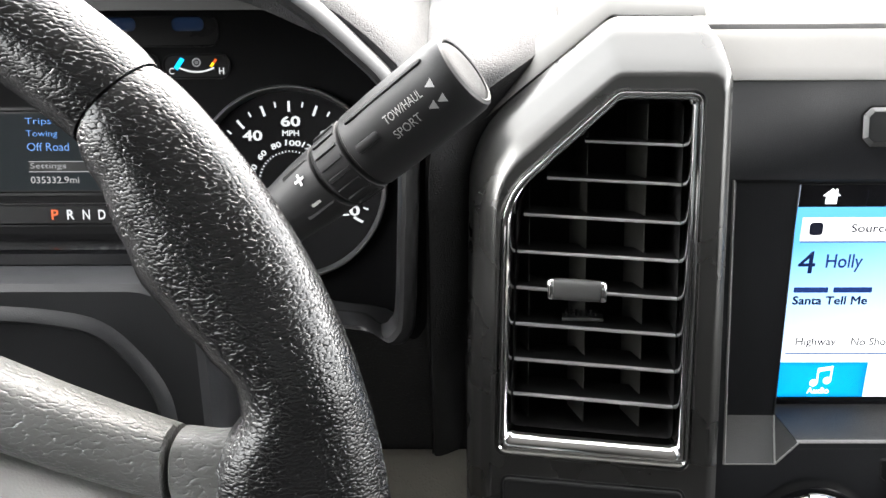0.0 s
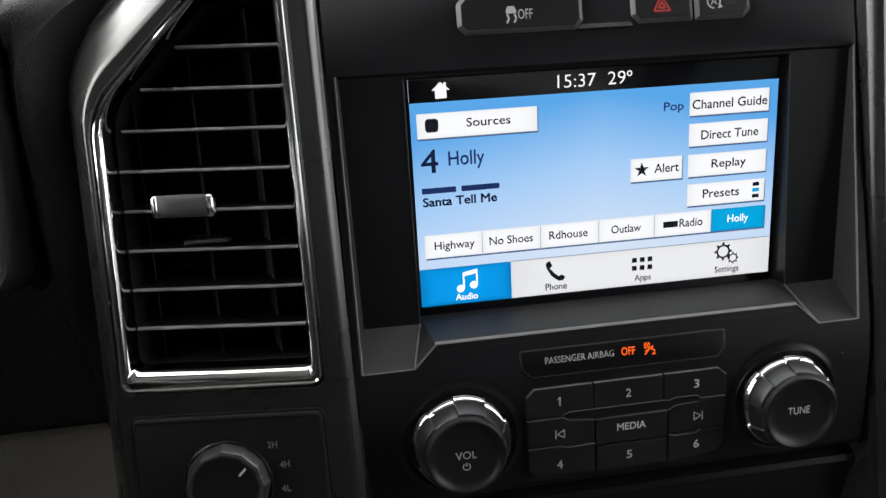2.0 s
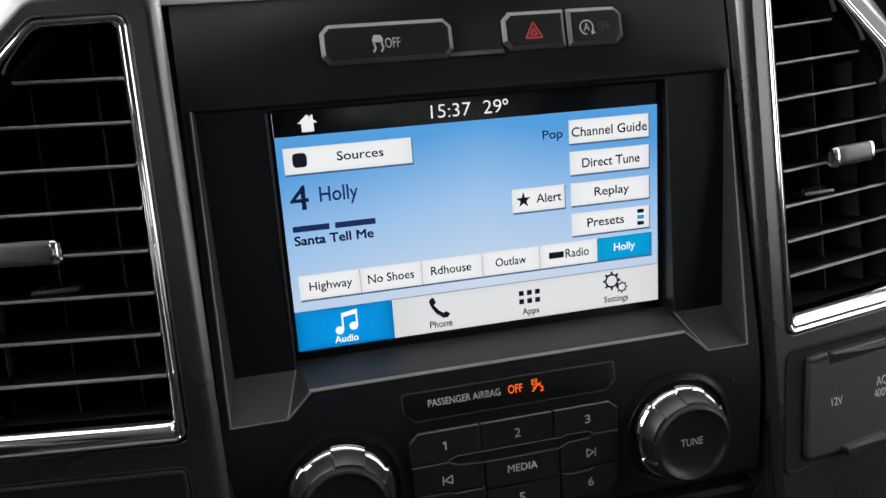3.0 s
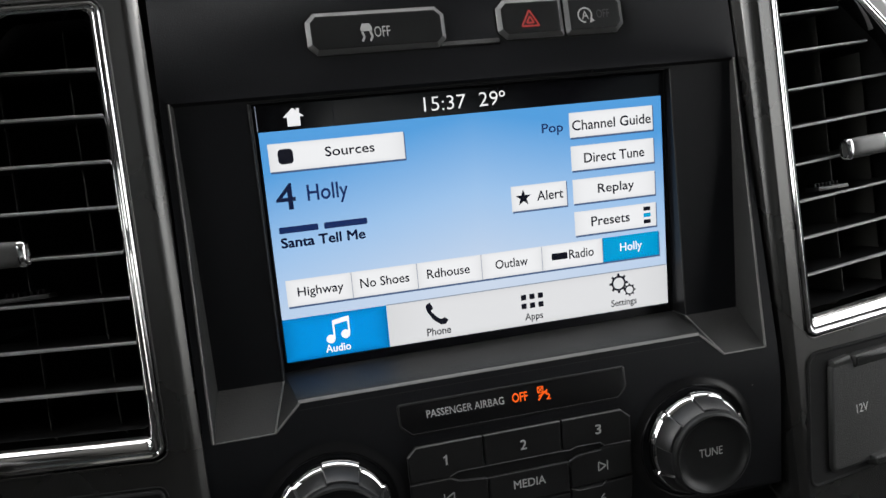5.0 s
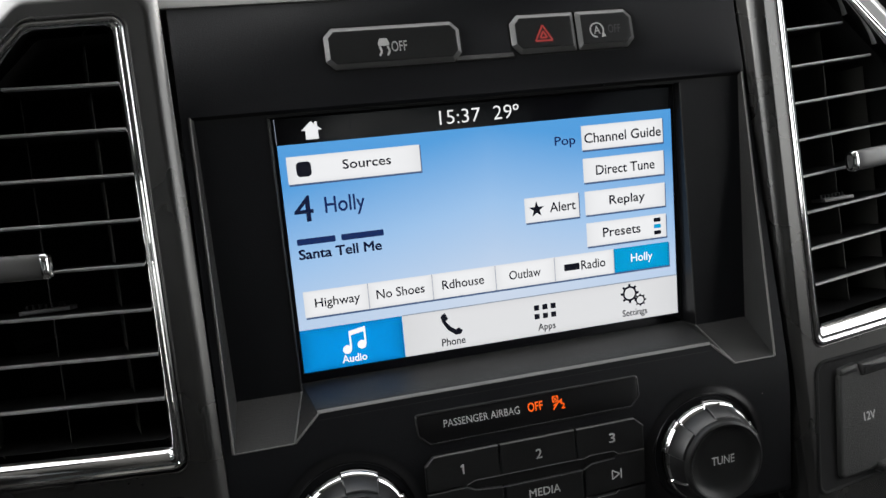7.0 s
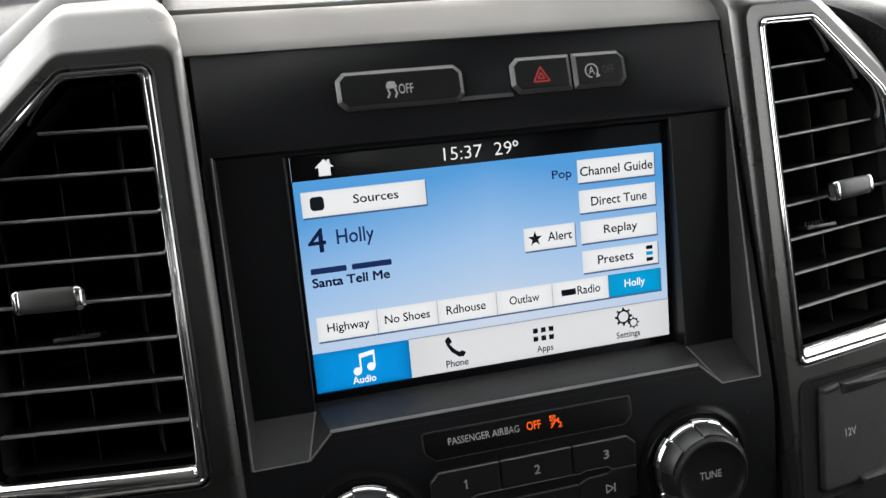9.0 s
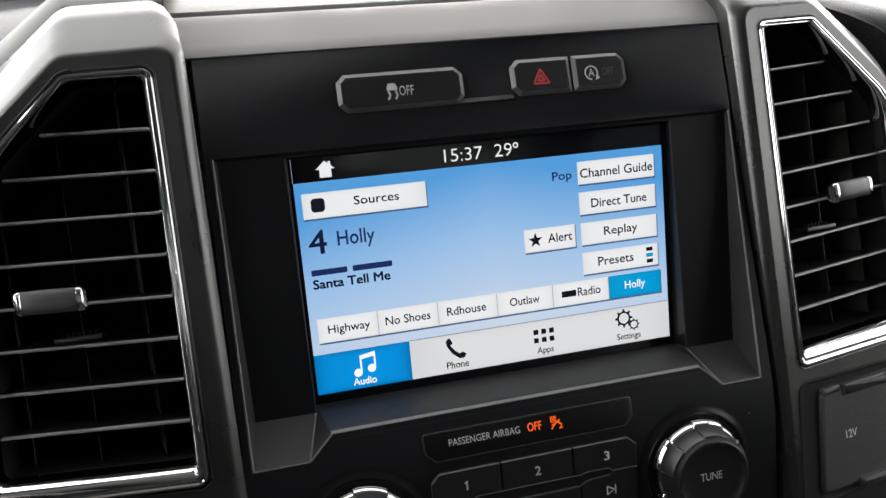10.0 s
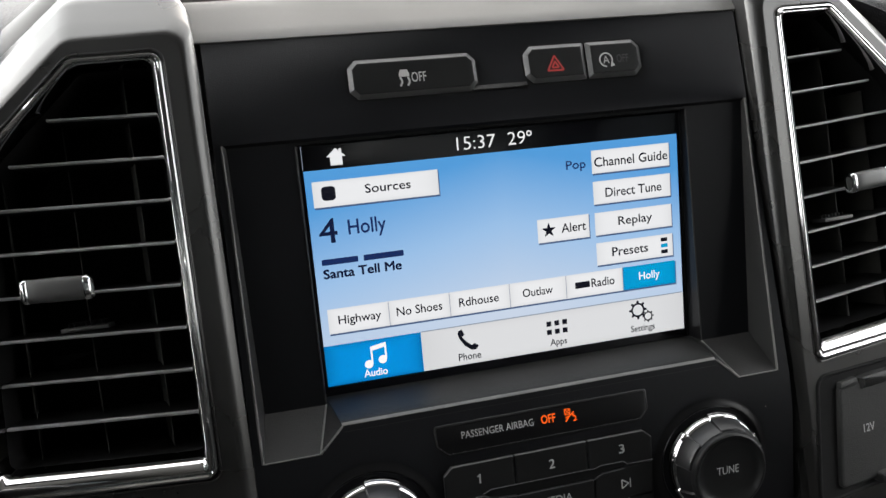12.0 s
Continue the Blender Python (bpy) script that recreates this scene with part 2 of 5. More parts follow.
def loft(loops, cap0=False, cap1=False, closed=True, bm=None):
    """Skin over loops of equal count."""
    bm = bm or bmesh.new()
    rows = [[bm.verts.new(p) for p in loop] for loop in loops]
    n = len(rows[0])
    for a, b in zip(rows, rows[1:]):
        for i in range(n if closed else n - 1):
            j = (i + 1) % n
            bm.faces.new((a[i], a[j], b[j], b[i]))
    if cap0:
        bm.faces.new(rows[0])
    if cap1:
        bm.faces.new(rows[-1])
    return bm


def rounded(pts, r, n=5):
    """Corners of a 2D polygon rounded with radius r (or one r per corner)."""
    rs = r if isinstance(r, (list, tuple)) else [r] * len(pts)
    out = []
    for i, p in enumerate(pts):
        a, b, c = Vector(pts[i - 1]), Vector(p), Vector(pts[(i + 1) % len(pts)])
        d0, d1 = (a - b).normalized(), (c - b).normalized()
        half = d0.angle(d1) / 2
        cut = min(rs[i] / math.tan(half), (a - b).length * 0.49, (c - b).length * 0.49)
        rad = cut * math.tan(half)
        mid = b + (d0 + d1).normalized() * (rad / math.sin(half))
        s, e = b + d0 * cut - mid, b + d1 * cut - mid
        turn = s.angle_signed(e)
        for q in range(n + 1):
            ang = -turn * q / n
            out.append((mid.x + s.x * math.cos(ang) - s.y * math.sin(ang), mid.y + s.x * math.sin(ang) + s.y * math.cos(ang)))
    return out


def inset(poly, d):
    """A closed 2D polygon moved inwards by d (outwards if negative)."""
    area = sum(a[0] * b[1] - b[0] * a[1] for a, b in zip(poly, poly[1:] + poly[:1]))
    sgn = 1 if area > 0 else -1
    out = []
    for i, p in enumerate(poly):
        a, b, c = Vector(poly[i - 1]), Vector(p), Vector(poly[(i + 1) % len(poly)])
        e0, e1 = (b - a), (c - b)
        e0 = e0.normalized() if e0.length > 1e-9 else e1.normalized()
        e1 = e1.normalized() if e1.length > 1e-9 else e0
        n0, n1 = Vector((-e0.y, e0.x)), Vector((-e1.y, e1.x))
        m = (n0 + n1)
        m = m.normalized() if m.length > 1e-6 else n0
        k = d * sgn / max(0.35, m.dot(n0))
        out.append((b.x + m.x * k, b.y + m.y * k))
    return out


def at_z(poly, z):
    zz = z if callable(z) else (lambda x, y: z)
    return [Vector((x, y, zz(x, y))) * MM for x, y in poly]


def profile(poly, steps, cap0=False, cap1=True):
    """Skin of a 2D outline (mm) through steps of (inset, height)."""
    return loft([at_z(inset(poly, d) if d else poly, z) for d, z in steps], cap0, cap1)


def soft_profile(poly, r, n, steps, cap0=False, cap1=True):
    """profile() of a sharp outline whose corners are rounded afresh at each step, so that deep insets stay clean."""
    return loft([at_z(rounded(inset(poly, d), max(0.2, r - d), n), z) for d, z in steps], cap0, cap1)


def bead(pts, r=0.3, n=8):
    """A fine rounded edge along points (mm)."""
    ps = [Vector(p) for p in pts]
    loops = []
    for i, p in enumerate(ps):
        d = (ps[min(i + 1, len(ps) - 1)] - ps[max(i - 1, 0)]).normalized()
        a = d.cross(Vector((0, 0, 1))).normalized() if abs(d.z) < 0.95 else d.cross(Vector((1, 0, 0))).normalized()
        b = d.cross(a)
        loops.append([(p + a * r * math.cos(2 * math.pi * q / n) + b * r * math.sin(2 * math.pi * q / n)) * MM for q in range(n)])
    return loft(loops, True, True)


def slab(poly, z0, z1, bev=0.4):
    steps = [(0, z0), (0, z1 - bev), (bev * 0.3, z1 - bev * 0.3), (bev, z1)]
    return profile(poly, steps, True, True)


def rect(x0, y0, x1, y1):
    return [(x0, y0), (x1, y0), (x1, y1), (x0, y1)]


def circle(x, y, r, n=32, a0=0.0):
    return [(x + r * math.cos(a0 + 2 * math.pi * i / n), y + r * math.sin(a0 + 2 * math.pi * i / n)) for i in range(n)]


def flat(poly, z):
    bm = bmesh.new()
    bm.faces.new([bm.verts.new(p) for p in at_z(poly, z)])
    return bm


def chip(poly, z, depth=0.12):
    """A thin printed or displayed piece with a little depth."""
    return profile(poly, [(0, z - depth), (0, z)], False, True)


def merge(*bms):
    out = bmesh.new()
    for b in bms:
        me = bpy.data.meshes.new("tmp")
        b.to_mesh(me)
        b.free()
        out.from_mesh(me)
        bpy.data.meshes.remove(me)
    return out


def ring(x, y, r0, r1, z, n=40, a0=0.0, a1=2 * math.pi, depth=0.12):
    bm = bmesh.new()
    whole = abs(a1 - a0 - 2 * math.pi) < 1e-6
    rows = []
    for i in range(n if whole else n + 1):
        a = a0 + (a1 - a0) * i / n
        c, s = math.cos(a), math.sin(a)
        rows.append([bm.verts.new(Vector((x + r * c, y + r * s, h)) * MM) for r, h in ((r0, z - depth), (r0, z), (r1, z), (r1, z - depth))])
    pairs = zip(rows, rows[1:] + rows[:1]) if whole else zip(rows, rows[1:])
    for a, b in pairs:
        for k in range(3):
            bm.faces.new((a[k], a[k + 1], b[k + 1], b[k]))
    return bm


def stroke(p, q, w, z, depth=0.12):
    a, b = Vector(p), Vector(q)
    d = (b - a).normalized() * w / 2
    n = Vector((-d.y, d.x))
    return chip([tuple(a - n), tuple(b - n), tuple(b + n), tuple(a + n)], z, depth)


def lettering(name, words, mat, parent, x0, y0, x1, y1, z, turn=None, bold=0.0, label=""):
    """Words in the built-in font, scaled to fill the box x0..x1, y0..y1 (mm) at height z; turn: a matrix applied after."""
    cu = bpy.data.curves.new("words", "FONT")
    cu.body, cu.size, cu.resolution_u = words, 1.0, 3
    tmp = new("words", cu)
    dg = bpy.context.evaluated_depsgraph_get()
    me = bpy.data.meshes.new_from_object(tmp.evaluated_get(dg))
    bpy.data.objects.remove(tmp)
    bpy.data.curves.remove(cu)
    bm = bmesh.new()
    bm.from_mesh(me)
    bpy.data.meshes.remove(me)
    if bold:
        push = {}
        for e in bm.edges:
            if len(e.link_faces) == 1:
                p, q = e.verts[0].co, e.verts[1].co
                out = Vector((q.y - p.y, p.x - q.x, 0)).normalized()
                if (e.link_faces[0].calc_center_median() - p).dot(out) > 0:
                    out.negate()
                for v in e.verts:
                    push.setdefault(v, []).append(out)
        for v, ways in push.items():
            mean = sum(ways, Vector()) / len(ways)
            v.co += mean * bold / max(0.55, mean.length_squared)
    xs, ys = [v.co.x for v in bm.verts], [v.co.y for v in bm.verts]
    lo, hi = (min(xs), min(ys)), (max(xs), max(ys))
    for v in bm.verts:
        v.co = Vector((x0 + (v.co.x - lo[0]) / (hi[0] - lo[0]) * (x1 - x0), y0 + (v.co.y - lo[1]) / (hi[1] - lo[1]) * (y1 - y0), z + v.co.z)) * MM
    if turn is not None:
        bm.transform(turn)
    return part(name, bm, mat, parent, label)


def lathe(prof, n=48, x=0.0, y=0.0, wob=None, cap=True):
    """A turned part about the local z axis: rows of (radius, height) in mm; wob(angle, k) scales the radius."""
    loops = []
    for k, (r, h) in enumerate(prof):
        loops.append([Vector((x + r * (wob(2 * math.pi * i / n, k) if wob else 1) * math.cos(2 * math.pi * i / n),
                              y + r * (wob(2 * math.pi * i / n, k) if wob else 1) * math.sin(2 * math.pi * i / n), h)) * MM for i in range(n)])
    return loft(loops, False, cap)


def box(x0, y0, z0, x1, y1, z1):
    """A plain board in metres."""
    bm = bmesh.new()
    bmesh.ops.create_cube(bm, size=1.0)
    for v in bm.verts:
        v.co = Vector((x0 + (v.co.x + 0.5) * (x1 - x0), y0 + (v.co.y + 0.5) * (y1 - y0), z0 + (v.co.z + 0.5) * (z1 - z0)))
    return bm


def axes(o, x, y):
    x, y = Vector(x).normalized(), Vector(y).normalized()
    z = x.cross(y)
    return Matrix(((x.x, y.x, z.x, o[0]), (x.y, y.y, z.y, o[1]), (x.z, y.z, z.z, o[2]), (0, 0, 0, 1)))


# ---------------------------------------------------------------- frames of reference
# STACK: face of the centre stack, leaning 12 degrees back; local x right, y up the face, z out of it.
LEAN = radians(12.0)
STACK = axes((0, -0.017, 1.2), (1, 0, 0), (0, math.sin(LEAN), math.cos(LEAN)))
# SCREEN: the touchscreen's upright glass.
SCREEN = axes((0, 0, 1.2), (1, 0, 0), (0, 0, 1))


def stack_point(u, v, w):
    return STACK @ (Vector((u, v, w)) * MM)


def vent_frame(side):
    """Face of an air vent: turned 8 degrees outwards, leaning less than the stack. side -1: driver's, 1: passenger's."""
    s3 = STACK.to_3x3()
    ex = s3 @ Vector((math.cos(radians(8)), 0, -side * math.sin(radians(8))))
    ey = s3 @ Vector((0, math.cos(radians(3.8)), math.sin(radians(3.8))))
    ey = (ey - ex * ex.dot(ey)).normalized()
    return axes(stack_point(135 * side, -70, 2), ex, ey)


VENT = {-1: vent_frame(-1), 1: vent_frame(1) @ pose(0.0035, 0.0017, -0.0027, 0.74, 0.32, 1.78)}
# LOWER: the upright face of the stack below the airbag lamp, with the radio keys and knobs.
LOWER = axes(stack_point(0, -81, 0), (1, 0, 0), (0, 0, 1))
# CLUSTER: face of the instruments.
CLUSTER = axes((-0.33, 0.1076, 1.25), (1, 0, 0), (0, math.sin(radians(9)), math.cos(radians(9))))
# WHEEL: plane of the steering wheel's rim.
WHEEL = axes((-0.4644, -0.1518, 1.1704), (1, 0, 0), (0, math.sin(radians(12.3)), math.cos(radians(12.3))))
P_INV = STACK.inverted()


# ---------------------------------------------------------------- cab shell and ground
def shell():
    g = part("ground", box(-60, -60, -0.2, 60, 60, 0.0), ASPHALT)
    tagged(g, "plain grey asphalt under the truck", "ground", kind="structure")
    tagged(part("floor", box(-0.86, -2.10, 0.50, 0.86, 0.75, 0.55), CARPET), "dark carpeted cab floor", "floor", kind="structure")
    tagged(part("ceiling", box(-0.86, -2.10, 1.90, 0.86, -0.14, 1.95), HEADLINER), "pale grey cloth headliner", "ceiling", kind="structure")
    for s, n in ((-1, "wall_left"), (1, "wall_right")):
        x0, x1 = (s * 0.86, s * 0.81) if s < 0 else (s * 0.81, s * 0.86)
        bm = merge(box(x0, -2.05, 0.55, x1, -0.80, 1.20), box(x0, -0.80, 0.55, x1, 0.75, 1.15 if s < 0 else 1.06), box(x0, -2.05, 1.80, x1, -0.14, 1.90), box(x0, -0.98, 1.20, x1, -0.80, 1.80), box(x0, -2.05, 1.20, x1, -1.80, 1.80))
        tagged(part(n, bm, DOOR_SKIN), "dark lined cab side with window openings", "wall", kind="structure")
    bm = merge(box(-0.86, -2.10, 0.55, 0.86, -2.05, 1.30), box(-0.86, -2.10, 1.75, 0.86, -2.05, 1.90), box(-0.86, -2.10, 1.30, -0.62, -2.05, 1.75), box(0.62, -2.10, 1.30, 0.86, -2.05, 1.75))
    tagged(part("wall_rear", bm, DOOR_SKIN), "dark lined rear cab wall with window opening", "wall", kind="structure")
    tagged(part("wall_front", box(-0.86, 0.75, 0.50, 0.86, 0.80, 1.36), DOOR_SKIN), "dark firewall closing the cab front", "wall", kind="structure")
    for n, b in (("window_1", (-0.84, -1.80, 1.20, -0.83, -0.98, 1.80)), ("window_2", (0.83, -1.80, 1.20, 0.84, -0.98, 1.80)), ("window_3", (-0.62, -2.08, 1.30, 0.62, -2.07, 1.75))):
        tagged(part(n, box(*b), TINTED), "dark tinted rear privacy glass", "window", kind="structure")
    for s in (-1, 1):
        loops = []
        for y, z in ((0.78, 1.36), (-0.16, 1.92)):
            loops.append([Vector((s * x, y + dy, z)) for x, dy in ((0.78, -0.05), (0.86, -0.05), (0.86, 0.05), (0.80, 0.05))])
        tagged(part("windscreen_pillar", loft(loops, True, True), HEADLINER), "grey trimmed windscreen pillar", "pillar", kind="structure")


shell()


# ---------------------------------------------------------------- dashboard
def ribbon(rows, xs, curve=None):
    """A surface through cross-section rows of (y, z) (m), repeated at each x; curve(x, y, z) bends it."""
    loops = [[Vector(curve(x, y, z)) if curve else Vector((x, y, z)) for y, z in rows] for x in xs]
    return loft(loops, closed=False)


def smooth_path(pts, n=6):
    out = []
    for i in range(len(pts) - 1):
        p0, p1, p2, p3 = (Vector(pts[max(i - 1, 0)]), Vector(pts[i]), Vector(pts[i + 1]), Vector(pts[min(i + 2, len(pts) - 1)]))
        for k in range(n):
            t = k / n
            out.append(0.5 * ((2 * p1) + (p2 - p0) * t + (2 * p0 - 5 * p1 + 4 * p2 - p3) * t * t + (3 * p1 - p0 - 3 * p2 + p3) * t ** 3))
    out.append(Vector(pts[-1]))
    return out


def dashboard():
    d = thing("dashboard", Matrix.Translation((0, 0.3, 1.1)), "grey and black truck dashboard with soft grained top", "dashboard")
    inv = Matrix.Translation((0, -0.3, -1.1))

    def put(name, bm, mat, label=""):
        bm.transform(inv)
        return part(name, bm, mat, d, label)

    # upper deck, from the windscreen to the crest of the stack
    deck = [(0.80, 1.37), (0.55, 1.365), (0.30, 1.353), (0.14, 1.3455), (0.10, 1.343), (0.075, 1.3395), (0.058, 1.335), (0.043, 1.3285), (0.0330, 1.3225), (0.0292, 1.3196), (0.0286, 1.3180), (0.032, 1.30), (0.08, 1.25)]
    put("deck", ribbon(deck, [-0.131, -0.06, 0, 0.06, 0.131]), TRAY, "grey plastic deck above the stack")
    # side decks behind the vent trims
    side = [(0.80, 1.37), (0.50, 1.365), (0.25, 1.357), (0.13, 1.350), (0.085, 1.343), (0.060, 1.3365), (0.045, 1.3300), (0.036, 1.3235), (0.034, 1.318), (0.038, 1.30), (0.09, 1.26)]
    for s in (-1, 1):
        put("side_deck", ribbon(side, [s * 0.1315, s * 0.145, s * 0.16, s * 0.168, s * 0.176, s * 0.182, s * 0.189], lambda x, y, z: (x, y, z - 0.012 * max(0.0, (abs(x) - 0.158) / 0.024) ** 1.5)), TRAY)
    # driver's pad: a brow that climbs away from the instrument cowl on one side and from the vent trim on the other
    def crest(x):
        pts = [(-0.80, 1.352), (-0.36, 1.350), (-0.330, 1.347), (-0.292, 1.3300), (-0.278, 1.3195), (-0.262, 1.3045), (-0.252, 1.290), (-0.245, 1.283), (-0.236, 1.286), (-0.230, 1.2905), (-0.2146, 1.3035), (-0.2085, 1.3085), (-0.2050, 1.3060), (-0.1985, 1.288), (-0.175, 1.270)]
        return sum(float(np.interp(x + k * 0.004, [p[0] for p in pts], [p[1] for p in pts])) for k in (-1, 0, 1)) / 3

    def brow(x):
        z = crest(x)
        rows = [(0.016, z - 0.016), (0.011, z - 0.007), (0.0115, z - 0.002), (0.016, z + 0.003), (0.028, z + 0.009), (0.05, min(z + 0.017, 1.358)), (0.085, min(z + 0.029, 1.362)), (0.14, min(z + 0.043, 1.364)), (0.22, 1.367), (0.40, 1.372), (0.80, 1.376)]
        return [Vector((x, y, h)) for y, h in rows]

    put("brow", loft([brow(x) for x in [-0.80, -0.6, -0.45, -0.37] + [-0.345 + 0.0062 * i for i in range(15)] + [-0.252]], closed=False), PAD, "charcoal grained dash brow")
    # soft pads beside the vent trims: the top rolls over a soft crease into a dark flank along the trim
    far = [(0.252, 0.092, 0.98), (0.252, 0.047, 1.113), (0.2525, 0.022, 1.16), (0.2525, 0.016, 1.22), (0.2525, 0.0145, 1.254), (0.252, 0.016, 1.274), (0.252, 0.0115, 1.288), (0.252, 0.028, 1.299), (0.252, 0.05, 1.307),
           (0.252, 0.068, 1.313), (0.252, 0.085, 1.319), (0.252, 0.10, 1.323), (0.252, 0.14, 1.333), (0.252, 0.22, 1.367), (0.252, 0.80, 1.376)]
    crease = [(0.250, 0.090, 0.98), (0.250, 0.045, 1.113), (0.2505, 0.020, 1.16), (0.2508, 0.0135, 1.22), (0.2505, 0.012, 1.2548), (0.2466, 0.013, 1.273), (0.2339, 0.016, 1.2873), (0.2185, 0.022, 1.2976), (0.2027, 0.034, 1.3076),
              (0.1923, 0.052, 1.319), (0.1909, 0.065, 1.3251), (0.191, 0.08, 1.330), (0.192, 0.12, 1.340), (0.193, 0.20, 1.356), (0.195, 0.80, 1.366)]
    foot = [(0.236, 0.095, 0.98), (0.236, 0.052, 1.113), (0.2363, 0.030, 1.16), (0.2365, 0.020, 1.22), (0.2365, 0.0195, 1.2408), (0.2343, 0.021, 1.2665), (0.2268, 0.023, 1.2812), (0.2126, 0.029, 1.2935), (0.1965, 0.040, 1.3030),
            (0.1863, 0.059, 1.3152), (0.1850, 0.073, 1.3212), (0.1848, 0.09, 1.327), (0.185, 0.125, 1.334), (0.186, 0.20, 1.350), (0.187, 0.80, 1.358)]

    def soft_pad(q):
        curves = [[Vector(p) for p in smooth_path(c, 4)] for c in (far, crease, foot)]
        columns = []
        for b, c, f in zip(*curves):
            row = []
            for u in (0.0, 0.3, 0.6, 0.82, 0.93):
                p = b.lerp(c, u)
                p.z += 0.003 * math.sin(math.pi * u)
                row.append(p)
            row.append(c + Vector((0, 0.0004, -0.0003)))
            out = Vector((-0.35, -0.8, 0.2))
            for u, k in ((0.18, 0.0012), (0.45, 0.0014), (0.75, 0.0007), (1.0, 0.0)):
                row.append(c.lerp(f, u) + out * k)
            row.append(f + Vector((-0.003, 0.006, -0.006)))
            row.append(f + Vector((-0.005, 0.012, -0.03)))
            columns.append([Vector((-q * p.x, p.y, p.z)) for p in row])
        return loft(columns, closed=False)

    put("driver_pad", soft_pad(1), PAD, "charcoal grained dash pad")
    edge = [Vector(p) for p in smooth_path(far, 4)]
    bm = merge(soft_pad(-1), loft([[Vector((x, p.y, p.z)) for p in edge] for x in (0.252, 0.27, 0.32, 0.5, 0.80)], closed=False))
    put("passenger_pad", bm, PAD, "charcoal grained passenger dash")
    # lower dash and knee panel
    put("lower_dash", ribbon([(0.04, 1.17), (0.06, 1.12), (0.065, 1.06), (0.06, 0.95), (0.08, 0.70)], [-0.80, -0.6, -0.4, -0.25, -0.175]), PAD_DARK, "black lower dash")
    knee = [(p.x, p.y) for p in smooth_path([(0.085, 1.0775), (0.066, 1.0788), (0.060, 1.0785), (0.0555, 1.0755), (0.040, 1.056), (0.018, 1.028), (-0.008, 0.998), (-0.02, 0.95)], 4)]
    put("knee_panel", ribbon(knee, [-0.345, -0.341, -0.32, -0.29, -0.26, -0.232], lambda x, y, z: (x + (0.25 * (1.079 - z) * (-1 if x < -0.33 else 0)), y, z - (0.004 if x < -0.344 else 0))), KNEE, "warm grey grained knee panel")


dashboard()


def hood():
    """The cowl round the instruments: a rounded lip and a dark funnel running in to the dials."""
    h = thing("instrument_hood", Matrix.Translation((-0.45, 0.05, 1.2)), "black moulded cowl arching over the instruments", "dashboard trim")
    inv = Matrix.Translation((0.45, -0.05, -1.2))
    half = [(-0.3300, 1.3480), (-0.3150, 1.3325), (-0.3010, 1.3220), (-0.2860, 1.3090), (-0.2730, 1.2965), (-0.2655, 1.2830), (-0.2640, 1.2600), (-0.2655, 1.2200), (-0.2670, 1.1900), (-0.2690, 1.1835), (-0.2740, 1.1795),
            (-0.2830, 1.1850), (-0.2980, 1.1870), (-0.3180, 1.1900), (-0.3400, 1.1920)]
    whole = half + [(-0.93 - x, z) for x, z in reversed(half)]
    pts = [tuple(p) for p in smooth_path(whole + whole[:1], 3)][:-1]
    c = Vector((-0.465, 1.262))

    def grow(k, y, drop=0.0):
        return [Vector((x + (x - c.x) / abs(x - c.x + 1e-6) * k * min(1, abs(x - c.x) / 0.15), y, z + (z - c.y) / 0.07 * k * 0.75 - (drop if z < 1.2 else 0.0))) for x, z in pts]

    lip = loft([grow(0.0088, 0.040), grow(0.0088, 0.014), grow(0.0082, 0.008), grow(0.006, 0.003), grow(0.0035, 0.001), grow(0.0015, 0.002), grow(0.0, 0.006), grow(-0.0008, 0.014)])
    seam = loft([grow(0.0086, 0.024), grow(0.0112, 0.026), grow(0.0140, 0.025)])
    seam.transform(inv)
    part("seam", seam, DEEP, h, "dark gap round the cowl")
    lip.transform(inv)
    part("lip", lip, COWL, h, "black satin cowl lip")
    fun = loft([grow(-0.0008, 0.014), grow(-0.001, 0.05, 0.014), grow(-0.002, 0.112, 0.036)])
    fun.transform(inv)
    part("funnel", fun, DEEP, h)


hood()


